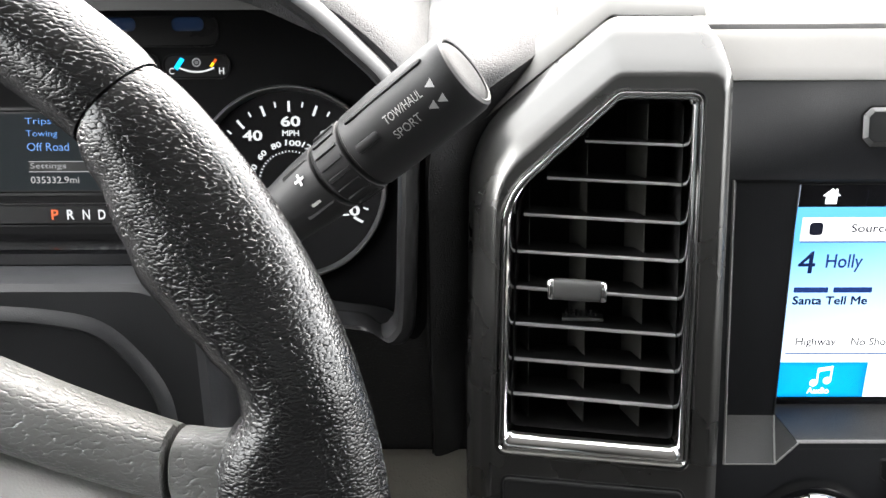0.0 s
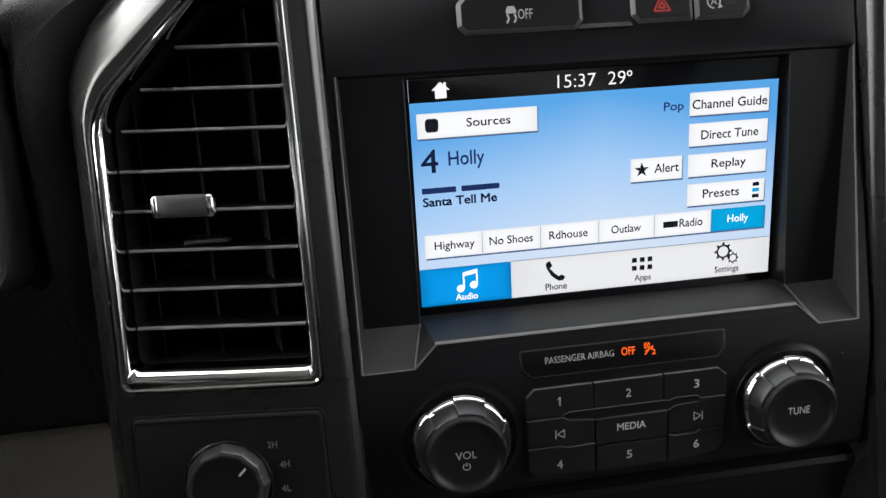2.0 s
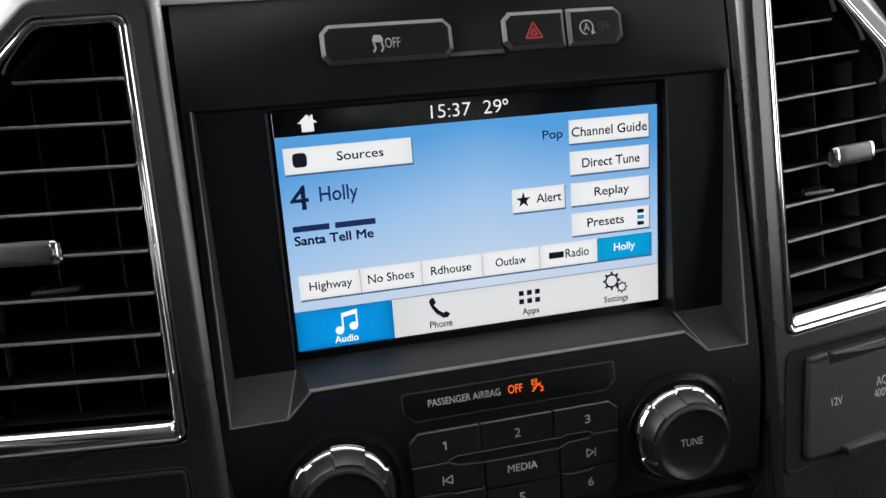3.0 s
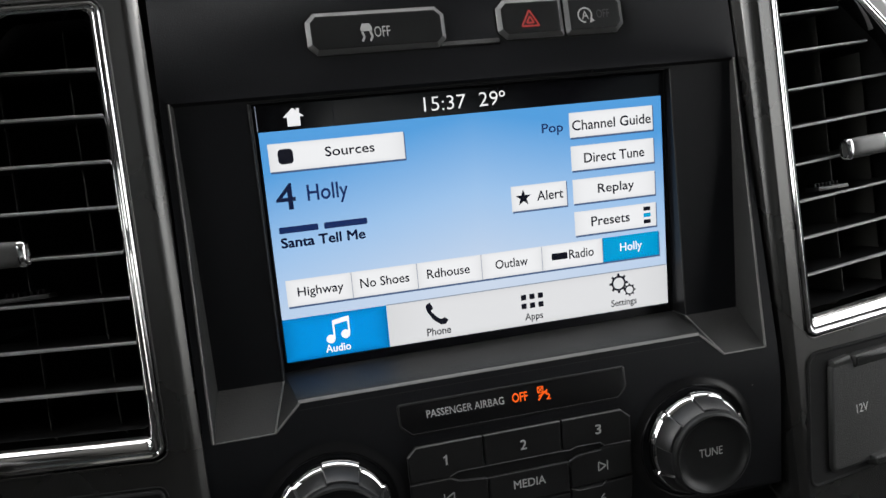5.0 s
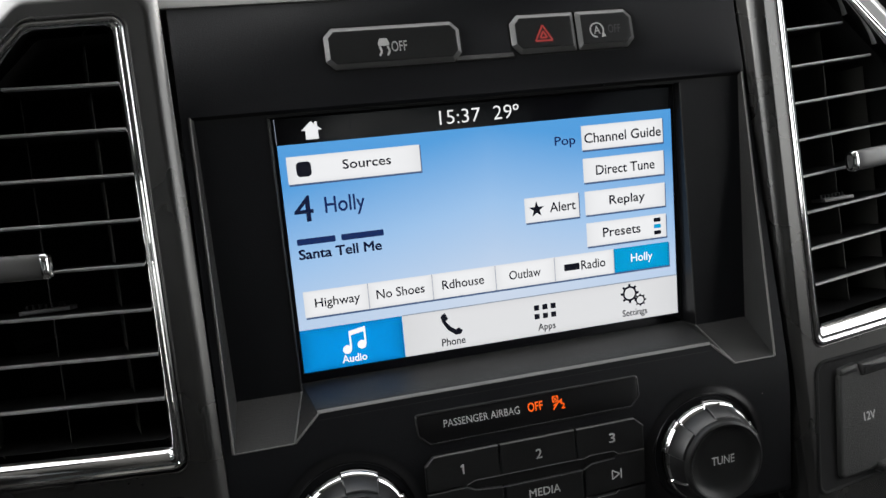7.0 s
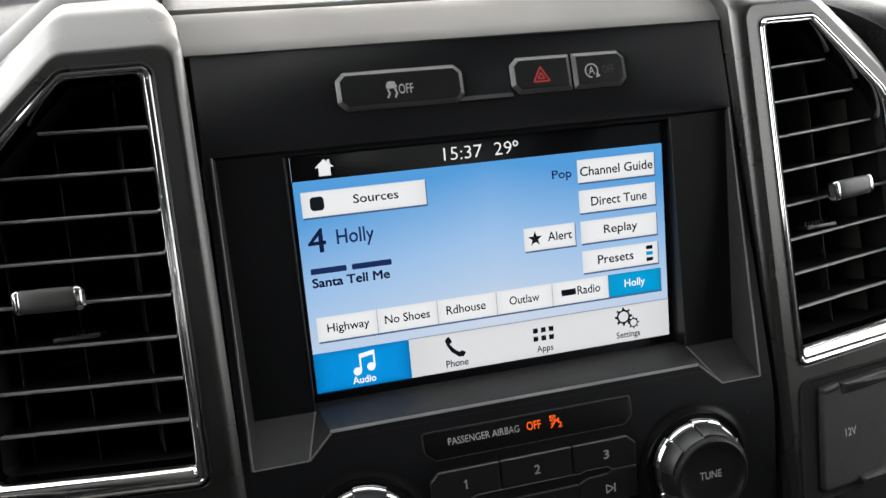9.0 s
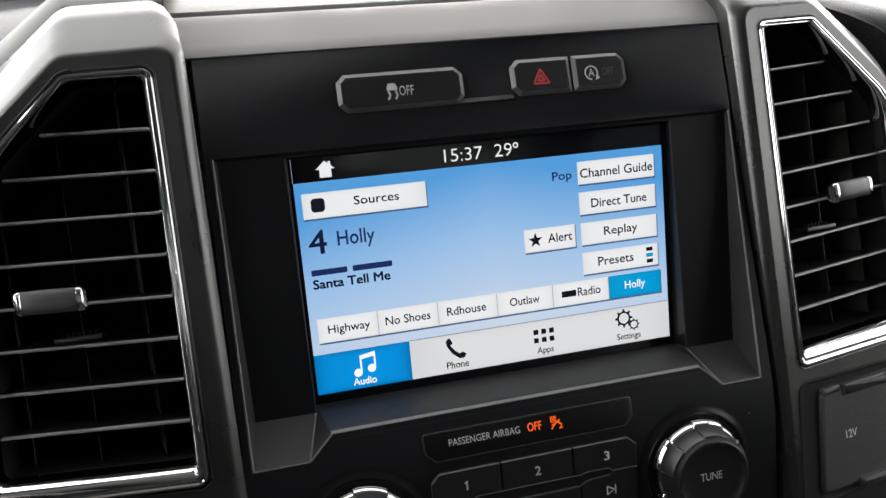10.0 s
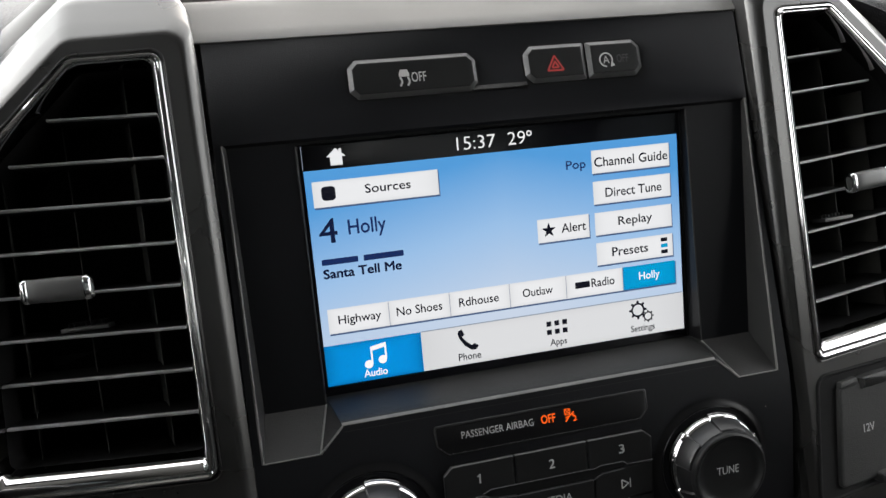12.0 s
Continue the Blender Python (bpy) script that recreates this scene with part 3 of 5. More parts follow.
# ---------------------------------------------------------------- instrument cluster
def cluster():
    k = thing("instrument_cluster", CLUSTER, "black instrument cluster with lit white figures", "instrument cluster")
    part("backplate", slab(rect(-260, -100, 70, 75), -3, 0, 0.3), DIAL_FACE, k)
    # speedometer
    cx, cy = -2.2, -21.5
    dial = part("speedometer", profile(circle(cx, cy, 53, 64), [(0, 0), (0, 1.0), (2.0, 1.2), (4.0, 0.6)], False, True), DIAL_FACE, k)
    part("dial_ring", profile(circle(cx, cy, 55.5, 72), [(0, 0), (0, 5), (0.6, 6), (1.6, 6), (3.0, 3.0), (3.4, 0.8)], False, False), KEY_EDGE, dial, "grey dial ring")
    for i in range(25):
        mph = i * 5
        a = radians(90 + 119 - mph * 238 / 120)
        long = mph % 10 == 0
        r0, r1, w = (40.5, 46.5, 1.5) if long else (43.5, 46.5, 1.0)
        part("tick", stroke((cx + r0 * math.cos(a), cy + r0 * math.sin(a)), (cx + r1 * math.cos(a), cy + r1 * math.sin(a)), w, 0.85), DIAL_WHITE, dial)
    for mph in range(0, 121, 20):
        a = radians(90 + 119 - mph * 238 / 120)
        x, y, w = cx + 0.8 + 34.4 * math.cos(a), cy + 0.8 + 34.4 * math.sin(a), (2.6, 5.6, 8.2)[len(str(mph)) - 1]
        lettering("figure", str(mph), DIAL_WHITE, dial, x - w, y - 3.0, x + w, y + 3.0, 0.85, bold=0.03)
    lettering("unit", "MPH", DIAL_WHITE, dial, cx - 4.2, cy + 26.9, cx + 5.4, cy + 30.2, 0.85, bold=0.03)
    for kmh in range(20, 181, 20):
        a = radians(90 + 119 - kmh / 1.609 * 238 / 120)
        x, y, w = 0.0, 23.0, 1.5 * len(str(kmh))
        turn = Matrix.Translation((cx * MM, cy * MM, 0)) @ Matrix.Rotation(a - math.pi / 2, 4, "Z")
        lettering("small_figure", str(kmh), DIAL_WHITE, dial, x - w, y - 1.7, x + w, y + 1.7, 0.85, turn, bold=0.03)
    for i in range(1, 37):
        a = radians(90 + 119 - i * 5 / 1.609 * 238 / 120)
        part("dot", stroke((cx + 17.8 * math.cos(a), cy + 17.8 * math.sin(a)), (cx + 18.8 * math.cos(a), cy + 18.8 * math.sin(a)), 0.7, 0.85), DIAL_WHITE, dial)
    hub = part("hub", lathe([(7.5, 0.6), (7.5, 3.0), (6.5, 4.2), (5, 4.4)], 32, cx, cy), STALK, dial)
    part("hub_cap", lathe([(4.6, 4.3), (4.2, 4.9), (3, 5.0)], 24, cx, cy), SLAT, hub)
    a = radians(90 + 119)
    part("needle", merge(stroke((cx + 15 * math.cos(a), cy + 15 * math.sin(a)), (cx + 44 * math.cos(a), cy + 44 * math.sin(a)), 2.2, 3.4, 0.6)), DIAL_BLUE, dial, "lit blue needle")
    part("needle_arm", stroke((cx, cy), (cx + 16 * math.cos(a), cy + 16 * math.sin(a)), 3.0, 3.6, 0.8), STALK, dial)
    # rev counter, mostly behind the wheel
    rx = -267 - cx
    rev = part("rev_counter", profile(circle(rx, cy, 53, 64), [(0, 0), (0, 1.0), (2.0, 1.2), (4.0, 0.6)], False, True), DIAL_FACE, k)
    part("dial_ring", profile(circle(rx, cy, 55.5, 72), [(0, 0), (0, 5), (0.6, 6), (1.6, 6), (3.0, 3.0), (3.4, 0.8)], False, False), KEY_EDGE, rev, "grey dial ring")
    # temperature and fuel gauges
    for gx, left, right in ((-53.2, "C", "H"), (-93.0, "E", "F")):
        g = part("small_gauge", profile(rounded(rect(gx - 19, 37.5, gx + 19, 51.5), 6), [(0, 0), (0, 1.2), (0.5, 1.2), (1.2, 0.6)], False, True), PIANO, k)
        lettering("figure", left, DIAL_WHITE, g, gx - 15.6, 40.0, gx - 12.8, 43.6, 0.75, bold=0.012)
        lettering("figure", right, DIAL_WHITE, g, gx + 12.6, 40.0, gx + 15.4, 43.6, 0.75, bold=0.012)
        part("scale", ring(gx, 63, 21.2, 22.2, 0.75, 24, radians(243), radians(297)), DIAL_WHITE, g)
        if left == "C":
            part("pointer", stroke((gx - 11.8, 43.0), (gx - 7.6, 48.6), 2.6, 0.95), DIAL_BLUE, g, "lit blue pointer")
            part("band", stroke((gx + 8.0, 44.2), (gx + 9.6, 46.2), 1.4, 0.78), DIAL_YELLOW, g)
            part("band", stroke((gx + 9.7, 46.3), (gx + 11.2, 48.2), 1.4, 0.78), DIAL_ORANGE, g)
            part("icon", ring(gx, 46.5, 1.7, 2.5, 0.75, 16), DIAL_GREY, g)
            part("icon", ring(gx, 46.5, 0.4, 0.9, 0.75, 10), DIAL_GREY, g)
        else:
            part("pointer", stroke((gx + 7.6, 44.0), (gx + 11.0, 48.0), 1.6, 0.95), DIAL_GREY, g)
    # centre display
    dsp = part("menu_display", profile(rounded(rect(-182, -28, -104, 22), 2), [(0, 0), (0, 2.0), (1.6, 2.0), (2.4, 0.9)], False, True), PIANO, k)
    part("menu_page", chip(rect(-178, -25, -108, 18.5), 1.1), material("dark_menu_glass", (0.010, 0.015, 0.018), 0.5, spec=0.1, mottle=0.02), dsp)
    for words, y in (("Trips", 11.6), ("Towing", 4.6), ("Off Road", -2.4)):
        lettering("menu_line", words, DIAL_DIM_BLUE, dsp, -152.5, y, -152.5 + len(words) * 3.0, y + 4.6, 1.3)
    part("menu_bar", chip(rect(-152.5, -14.2, -112, -8.6), 1.25), PIANO, dsp)
    part("menu_rule", chip(rect(-152.5, -14.6, -112, -14.1), 1.3), DIAL_GREY, dsp)
    part("menu_rule", chip(rect(-152.5, -8.7, -112, -8.3), 1.3), DIAL_GREY, dsp)
    lettering("menu_line", "Settings", DIAL_GREY, dsp, -151.5, -13.4, -131, -9.3, 1.35)
    lettering("odometer", "035332.9mi", DIAL_GREY, dsp, -152, -21, -124, -17, 1.3, bold=0.015)
    # upper warning strip
    strip = part("warning_strip", profile(rounded(rect(-185, 55, -40, 72), 6), [(0, 0), (0, 1.0), (0.5, 1.0), (1.0, 0.5)], False, True), PIANO, k)
    for x in (-102, -64):
        part("dim_lamp", chip(rounded(rect(x - 2, 63.5, x + 16, 71), 3.4), 0.6), glow("dim_blue_lens", srgb(20, 80, 140), 0.045, 0.01, 0.25, 0.8), strip)
    # gear display
    bar = part("gear_display", profile(rounded([(-178, -46), (-98, -46), (-98, -32.5), (-182, -32.5)], 2), [(0, 0), (0, 2.2), (1.0, 2.2), (1.8, 0.9)], False, True), PIANO, k)
    for i, ch in enumerate("PRNDM"):
        x = -139.8 + i * 9.1
        lettering("gear_letter", ch, DIAL_ORANGE if ch == "P" else DIAL_WHITE, bar, x - 2.1, -42, x + 2.1, -36.2, 1.1, bold=0.02)
    part("ledge", loft([[Vector((x, v, z)) * MM for x in (-260, -160, -64)] for v, z in ((-50.5, 0.2), (-51.5, 20), (-52.5, 44), (-54.5, 46.5), (-60, 47))], closed=False), GLOSS, k, "glossy black ledge")


cluster()


# ---------------------------------------------------------------- centre stack
def centre_stack():
    s = thing("centre_stack", STACK, "black moulded centre stack with recessed screen and grey crest", "dashboard panel")
    W, B, T = 121.6, -81.0, 99.5      # half width, bend and top of the black face

    def scr(x, z, y=0.0):
        """A point of the screen's plane in the stack's frame; y mm behind the glass."""
        return P_INV @ (SCREEN @ (Vector((x, z, -y)) * MM))

    def pt(u, v, w=0.0):
        return Vector((u, v, w)) * MM

    def low(u, v, w=0.0):
        """A point of the upright lower face in the stack's frame."""
        return P_INV @ (LOWER @ (Vector((u, v, w)) * MM))

    # face with the recess for the screen: quads round the opening
    bm = bmesh.new()

    def quad(*ps):
        bm.faces.new([bm.verts.new(p) for p in ps])

    O, N = 57.6, -70.0
    TOP, LOW = {-1: 118.0, 1: 120.2}, {-1: 117.8, 1: 115.2}      # half widths of the recess at its top and bottom
    quad(pt(-W, O), pt(W, O), pt(W, T), pt(-W, T))
    for q in (-1, 1):
        quad(pt(q * W, N), pt(q * LOW[q], N), pt(q * TOP[q], O), pt(q * W, O))
    # face below the central ledge, between the two pockets
    quad(pt(-95.4, N), pt(95.4, N), pt(85.3, -60.4), pt(-85.3, -60.4))
    # turned-in edges
    for q in (-1, 1):
        quad(pt(q * W, B), pt(q * W, T), pt(q * W, T, -25), pt(q * W, B, -25))
    part("face", bm, BLACK, s, flat_faces=True)
    # upright lower face, bending in from the leaning one and rounding off at its foot
    def across(point, v, w=0.0):
        return [point(x, v, w) for x in (-W, -W / 2, 0, W / 2, W)]

    top, mid, foot = across(pt, N), across(pt, -81.0), across(low, -9.0)
    rows = [[p_ * (1 - u) ** 2 + m_ * 2 * u * (1 - u) + f_ * u * u for p_, m_, f_ in zip(top, mid, foot)] for u in [i / 8 for i in range(9)]]
    rows += [across(low, v, w) for v, w in ((-20, 0.0), (-50.5, 0.0), (-52.6, -0.5), (-54.2, -2.0), (-54.8, -4.5), (-55.0, -12.0))]
    part("lower_face", loft(rows, closed=False), BLACK, s)
    for q in (-1, 1):
        bm = bmesh.new()
        bm.faces.new([bm.verts.new(v) for v in (low(q * W, 0, 0), low(q * W, -55, 0), low(q * W, -55, -25), low(q * W, 0, -25))])
        part("lower_side", bm, BLACK, s, flat_faces=True)
    # recess: a plate round the glass, its inner edges, side walls and pocket floors
    def plate(x, z):
        return scr(x, z, -(4.0 + (55.0 - z) * 0.065))

    back = 0.4
    PT = {-1: 116.8, 1: 119.0}
    bm = bmesh.new()
    quad(plate(-PT[-1], 55.0), plate(PT[1], 55.0), pt(TOP[1], O), pt(-TOP[-1], O))
    quad(plate(-PT[-1], 55.0), plate(-PT[-1], 53.9), plate(PT[1], 53.9), plate(PT[1], 55.0))
    part("recess_top", bm, PIANO, s, flat_faces=True)
    for q in (-1, 1):
        bm = bmesh.new()
        quad(plate(q * PT[q], 53.9), plate(q * 115.2, -55.2), plate(q * 89.6, -55.2), plate(q * 89.6, 53.9))
        part("recess_plate", bm, BLACK, s, flat_faces=True)
        bm = bmesh.new()
        quad(plate(q * 89.6, 53.9), plate(q * 89.6, -55.2), scr(q * 89.4, -55.8, back), scr(q * 89.4, 53.9, back))
        part("glass_edge", bm, PIANO, s, flat_faces=True)
        # bead in a lighter plastic draws the thin line of light on this edge
        part("plate_edge", bead([plate(q * 89.6, v) / MM for v in (53.6, -55.0)], 0.35), LID, s)
        bm = bmesh.new()
        quad(plate(q * PT[q], 55.0), plate(q * 115.2, -55.2), pt(q * LOW[q], N), pt(q * TOP[q], O))
        part("recess_side", bm, LID, s, flat_faces=True)
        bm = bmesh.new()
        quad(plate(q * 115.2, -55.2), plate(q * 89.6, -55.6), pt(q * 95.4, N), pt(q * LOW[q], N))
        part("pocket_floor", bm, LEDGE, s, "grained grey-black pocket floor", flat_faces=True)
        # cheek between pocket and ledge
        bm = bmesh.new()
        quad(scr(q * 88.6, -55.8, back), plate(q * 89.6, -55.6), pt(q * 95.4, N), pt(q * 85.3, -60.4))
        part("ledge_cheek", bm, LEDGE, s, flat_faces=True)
        # raised edge of the recess
        bm = loft([[pt(q * (h + 1.2 * m - 0.2), v, e) for v, h in ((N, LOW[q]), (O, TOP[q]))] for m, e in ((0, 0), (0.15, 0.4), (0.5, 0.55), (1, 0))], closed=False)
        part("recess_rim", bm, WORN_LIT, s)
    for q in (-1, 1):
        for name, ps in (("pocket_edge", (pt(q * 95.4, N, 0.05), pt(q * LOW[q], N, 0.05))), ("cheek_edge", (pt(q * 95.4, N, 0), pt(q * 85.3, -60.4, 0))), ("cheek_edge", (plate(q * 89.6, -55.6), pt(q * 95.4, N, 0)))):
            part(name, bead([p / MM for p in ps], 0.45 if name == "cheek_edge" else 0.3), WORN_LIT, s)
    a, b = scr(88.6, -55.8, back) / MM, Vector((86.0, -58.2, -3.6))
    rows = [tuple(a.lerp(b, u)) for u in (0.0, 0.4, 0.8)] + [(85.95, -58.45, -3.1), (85.8, -58.95, -2.2), (85.65, -59.6, -1.4), (85.5, -60.4, -0.7), (85.4, -61.3, -0.25), (85.3, -62.2, -0.03), (85.3, -63.0, 0.012)]
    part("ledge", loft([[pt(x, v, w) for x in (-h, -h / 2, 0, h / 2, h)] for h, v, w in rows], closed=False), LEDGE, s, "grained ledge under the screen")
    # strip over the ledge's rounding: rubbed plastic plus a painted-in edge highlight
    part("worn_lit_lip", loft([[pt(x, v, w) for x in (-h, -h / 2, 0, h / 2, h)] for h, v, w in ((85.6, -59.3, -1.75), (85.55, -59.5, -1.3), (85.5, -59.95, -0.85), (85.4, -60.5, -0.55), (85.4, -60.9, -0.5))], closed=False), WORN_LIT, s, "lip rubbed grey, with edge light in its colour")
    # crest: satin grey, rolling back to the deck
    rows = [(99.4, -6), (99.4, 0.3), (99.8, 0.8), (100.6, 0.5), (106, -3.6), (112, -8.2), (118, -12.9), (121.6, -15.8), (123.6, -18.0), (124.2, -19.6), (124.0, -24)]
    part("crest", loft([[pt(x * (1 + 0.08 * max(0.0, v - 101) / 23), v, w) for x in (-W - 3.4, -60, 0, 60, W + 2.4)] for v, w in rows], closed=False), CAP, s, "satin light grey crest")
    # step below the buttons; the light on its slope is put into paler plastic
    part("step", loft([[pt(x, v, w) for x in (-11.0, 1.5, 14.0)] for v, w in ((71.2, 0.0), (71.4, 0.7), (71.8, 1.0), (73.0, 0.5), (73.8, 0.0))], closed=False), LEDGE, s, "step between the buttons, coloured paler as if lit from above")
    # lower shelf, set back
    bm = loft([[low(x, v, w) for x in (-W, 0, W)] for v, w in ((-54, -9), (-60, -9), (-62, -4), (-64.5, -2.5), (-68, -3.5), (-76, -8), (-125, -16))], closed=False)
    part("lower_shelf", bm, PIANO, s, "glossy black lower shelf edge")


centre_stack()


def key_outline(x0, y0, x1, y1, cl, cr):
    """A key with its left and right ends chamfered by cl and cr."""
    pts = [(x0 + cl, y0), (x1 - cr, y0)]
    pts += [(x1, y0 + cr), (x1, y1 - cr)] if cr > 0.5 else [(x1, y0)] * 0 + [(x1, y1)]
    pts += [(x1 - cr, y1), (x0 + cl, y1)] if cr > 0.5 else [(x0 + cl, y1)]
    if cl > 0.5:
        pts += [(x0, y1 - cl), (x0, y0 + cl)]
    if cr <= 0.5:
        pts[1] = (x1, y0)
    return pts


def push_button(name, poly, label):
    b = thing(name, STACK @ Matrix.Translation((sum(p[0] for p in poly) / len(poly) * MM, sum(p[1] for p in poly) / len(poly) * MM, 0)), label, "button")
    off = Matrix.Translation((-sum(p[0] for p in poly) / len(poly) * MM, -sum(p[1] for p in poly) / len(poly) * MM, 0))
    pieces = (("gap", soft_profile(poly, 0.9, 3, [(-0.9, 0.02), (-0.9, 0.12)]), DEEP), ("bevel", soft_profile(poly, 0.9, 3, [(0, 0.1), (0, 0.6), (0.25, 0.85), (1.75, 1.9), (1.85, 1.7)], False, False), KEY_EDGE),
              ("cap", soft_profile(poly, 0.9, 3, [(1.7, 1.6), (1.8, 1.9), (2.2, 2.0), (2.7, 2.0)]), KEY))
    for n, bm, mat in pieces:
        bm.transform(off)
        part(n, bm, mat, b)
    return b, off


def finish(bm, off):
    bm.transform(off)
    return bm


def buttons():
    z = 2.1
    b, off = push_button("traction_button", key_outline(-64.2, 71.6, -8.4, 88.2, 3.4, 3.4), "wide black push button with pale grey edge")
    lettering("caption", "OFF", PRINT, b, -37.6, 77.0, -31.2, 81.2, z, off)
    car = merge(chip(rounded([(-43.0, 79.6), (-38.4, 79.6), (-38.4, 80.8), (-39.2, 82.6), (-42.2, 82.6), (-43.0, 80.8)], 0.4, 2), z), stroke((-42.4, 79.4), (-41.7, 77.4), 0.8, z), stroke((-41.7, 77.4), (-42.7, 75.6), 0.8, z),
                stroke((-39.2, 79.4), (-38.5, 77.4), 0.8, z), stroke((-38.5, 77.4), (-39.5, 75.6), 0.8, z))
    part("icon", finish(car, off), PRINT, b)
    b, off = push_button("hazard_button", [(17.2, 72.6), (42.6, 72.6), (42.6, 89.0), (17.2, 89.0), (13.8, 85.6), (13.8, 76.0)], "black hazard push button with red triangle")
    tri = [(23.9, 77.2), (31.5, 77.2), (27.7, 83.8)]
    bm = merge(*[stroke(p, q, 0.75, z) for ps in (tri, inset(tri, 1.3)) for p, q in zip(ps, ps[1:] + ps[:1])])
    part("icon", finish(bm, off), PRINT_RED, b, "red warning triangle")
    b, off = push_button("stop_start_button", [(43.6, 72.6), (66.4, 72.6), (69.8, 76.0), (69.8, 85.6), (66.4, 89.0), (43.6, 89.0)], "black push button with circled letter")
    part("icon", finish(merge(ring(52.2, 80.2, 2.7, 3.3, z, 30, radians(-40), radians(270)), chip([(54.0, 76.9), (56.2, 77.5), (55.0, 79.2)], z)), off), PRINT, b)
    lettering("caption", "A", PRINT, b, 50.7, 78.5, 53.7, 82.0, z, off)
    lettering("faint_caption", "OFF", PRINT_DIM, b, 57.4, 78.6, 63.2, 82.2, z, off)


buttons()


# ---------------------------------------------------------------- touchscreen
def touchscreen():
    s = thing("touchscreen", SCREEN, "lit blue touchscreen in black glass showing a radio page", "display")
    part("glass", profile(rounded(rect(-89.3, -56.2, 89.3, 53.6), 1.2, 3), [(0, -0.9), (0, 0.0), (0.3, 0.12)], False, True), SCREEN_BLACK, s, "glossy black cover glass")
    part("frame_edge", loft([at_z(rect(*r), z) for r, z in (((-89.4, -56.4, 89.4, 53.8), -0.4), ((-89.4, -56.4, 89.4, 53.8), 0.2), ((-88.9, -56.0, 88.9, 53.5), 0.35), ((-88.5, -55.6, 88.5, 53.2), 0.15))]), PIANO, s)
    part("page", chip(rect(-87, -51.6, 87, 42.7), 0.22, 0.02), UI_PAGE, s)
    z1, z2, z3 = 0.32, 0.42, 0.52

    def words(parent, text, x0, y0, x1, y1, mat=UI_INK, z=z3, bold=0.013):
        return lettering("caption", text, mat, parent, x0, y0, x1, y1, z, bold=bold)

    def key(name, x0, y0, x1, y1, mat=UI_WHITE):
        k = part(name, chip(rect(x0, y0, x1, y1), z2, 0.02), mat, s)
        part("key_shade", chip(rect(x0 + 0.3, y0 - 0.8, x1 + 0.45, y1 - 0.4), z1, 0.02), UI_SHADE, k)
        return k

    # status bar
    words(s, "15:37", -19.8, 45.1, -2.0, 50.8, UI_BRIGHT, z1, -0.010)
    words(s, "29", 3.8, 45.2, 12.0, 50.9, UI_BRIGHT, z1, -0.010)
    part("degree_mark", ring(13.9, 49.6, 0.75, 1.3, z1, 20, depth=0.02), UI_BRIGHT, s)
    home = merge(chip([(-75.3, 44.1), (-70.2, 44.1), (-70.2, 48.2), (-75.3, 48.2)], z1, 0.02), chip([(-76.9, 47.7), (-68.6, 47.7), (-72.8, 51.3)], z1 + 0.01, 0.02), chip(rect(-71.4, 48, -70.3, 51.0), z1 + 0.005, 0.02))
    part("home_icon", home, UI_WHITE, s)
    part("bar_rule", merge(chip(rect(-87.2, 43.0, -86.95, 53.0), z1, 0.02)), UI_LINE, s)
    part("bar_rule", chip(rect(-57.2, 43.0, -57.0, 50.5), z1, 0.02), UI_INK, s)
    # page keys
    k = key("source_key", -84.2, 26.9, -29.5, 37.9)
    words(k, "Sources", -62.0, 31.0, -41.9, 34.9)
    part("icon", chip(rounded(rect(-80.6, 29.6, -74.6, 35.6), 1.6, 4), z3, 0.02), UI_INK, k)
    for text, y0, x0, x1, b0, b1 in (("Channel Guide", 28.3, 44.4, 81.7, 31.2, 35.6), ("Direct Tune", 14.0, 49.2, 77.9, 16.9, 21.2), ("Replay", -0.5, 54.9, 72.4, 1.9, 7.2), ("Presets", -14.7, 51.0, 69.6, -11.3, -7.0)):
        k = key("list_key", 43.2, y0, 82.6, y0 + 10.6)
        words(k, text, x0, b0, x1, b1)
        if text == "Presets":
            for i, mat in enumerate((UI_INK, UI_CYAN, UI_INK)):
                part("list_mark", chip(rect(76.4, -7.4 - 2.9 * i, 79.8, -5.6 - 2.9 * i), z3, 0.02), mat, k)
    k = key("alert_key", 14.8, -0.6, 40.2, 10.2)
    words(k, "Alert", 26.4, 2.9, 38.6, 7.2)
    star = [((3.7 if i % 2 == 0 else 1.45) * math.sin(math.pi * i / 5) + 20.2, (3.7 if i % 2 == 0 else 1.45) * math.cos(math.pi * i / 5) + 4.9) for i in range(10)]
    part("star_icon", merge(*[chip([star[i - 1], star[i], star[(i + 1) % 10], (20.2, 4.9)], z3, 0.02) for i in range(0, 10, 2)]), UI_INK, k)
    # channel texts
    ink = glow("display_navy", srgb(22, 42, 92), 1.0, 0.01, 0.2)
    words(s, "Pop", 30.6, 30.2, 40.3, 35.4, ink, z1)
    words(s, "4", -83.4, 11.4, -75.6, 22.0, glow("display_dark_navy", srgb(12, 24, 58), 1.0, 0.01, 0.2), z1, bold=0.012)
    words(s, "Holly", -70.9, 12.0, -54.4, 20.6, ink, z1)
    for x0, x1 in ((-83.7, -68.0), (-65.6, -47.9)):
        part("name_bar", chip(rounded(rect(x0, 2.0, x1, 4.6), 0.4, 2), z1, 0.02), ink, s)
    words(s, "Santa Tell Me", -83.6, -4.0, -49.2, 0.3, glow("display_dark_navy", srgb(10, 20, 50), 1.0, 0.01, 0.2), z1, bold=0.03)
    # preset row
    edges = [-83.8, -57.0, -29.2, -0.8, 26.9, 55.7, 83.4]
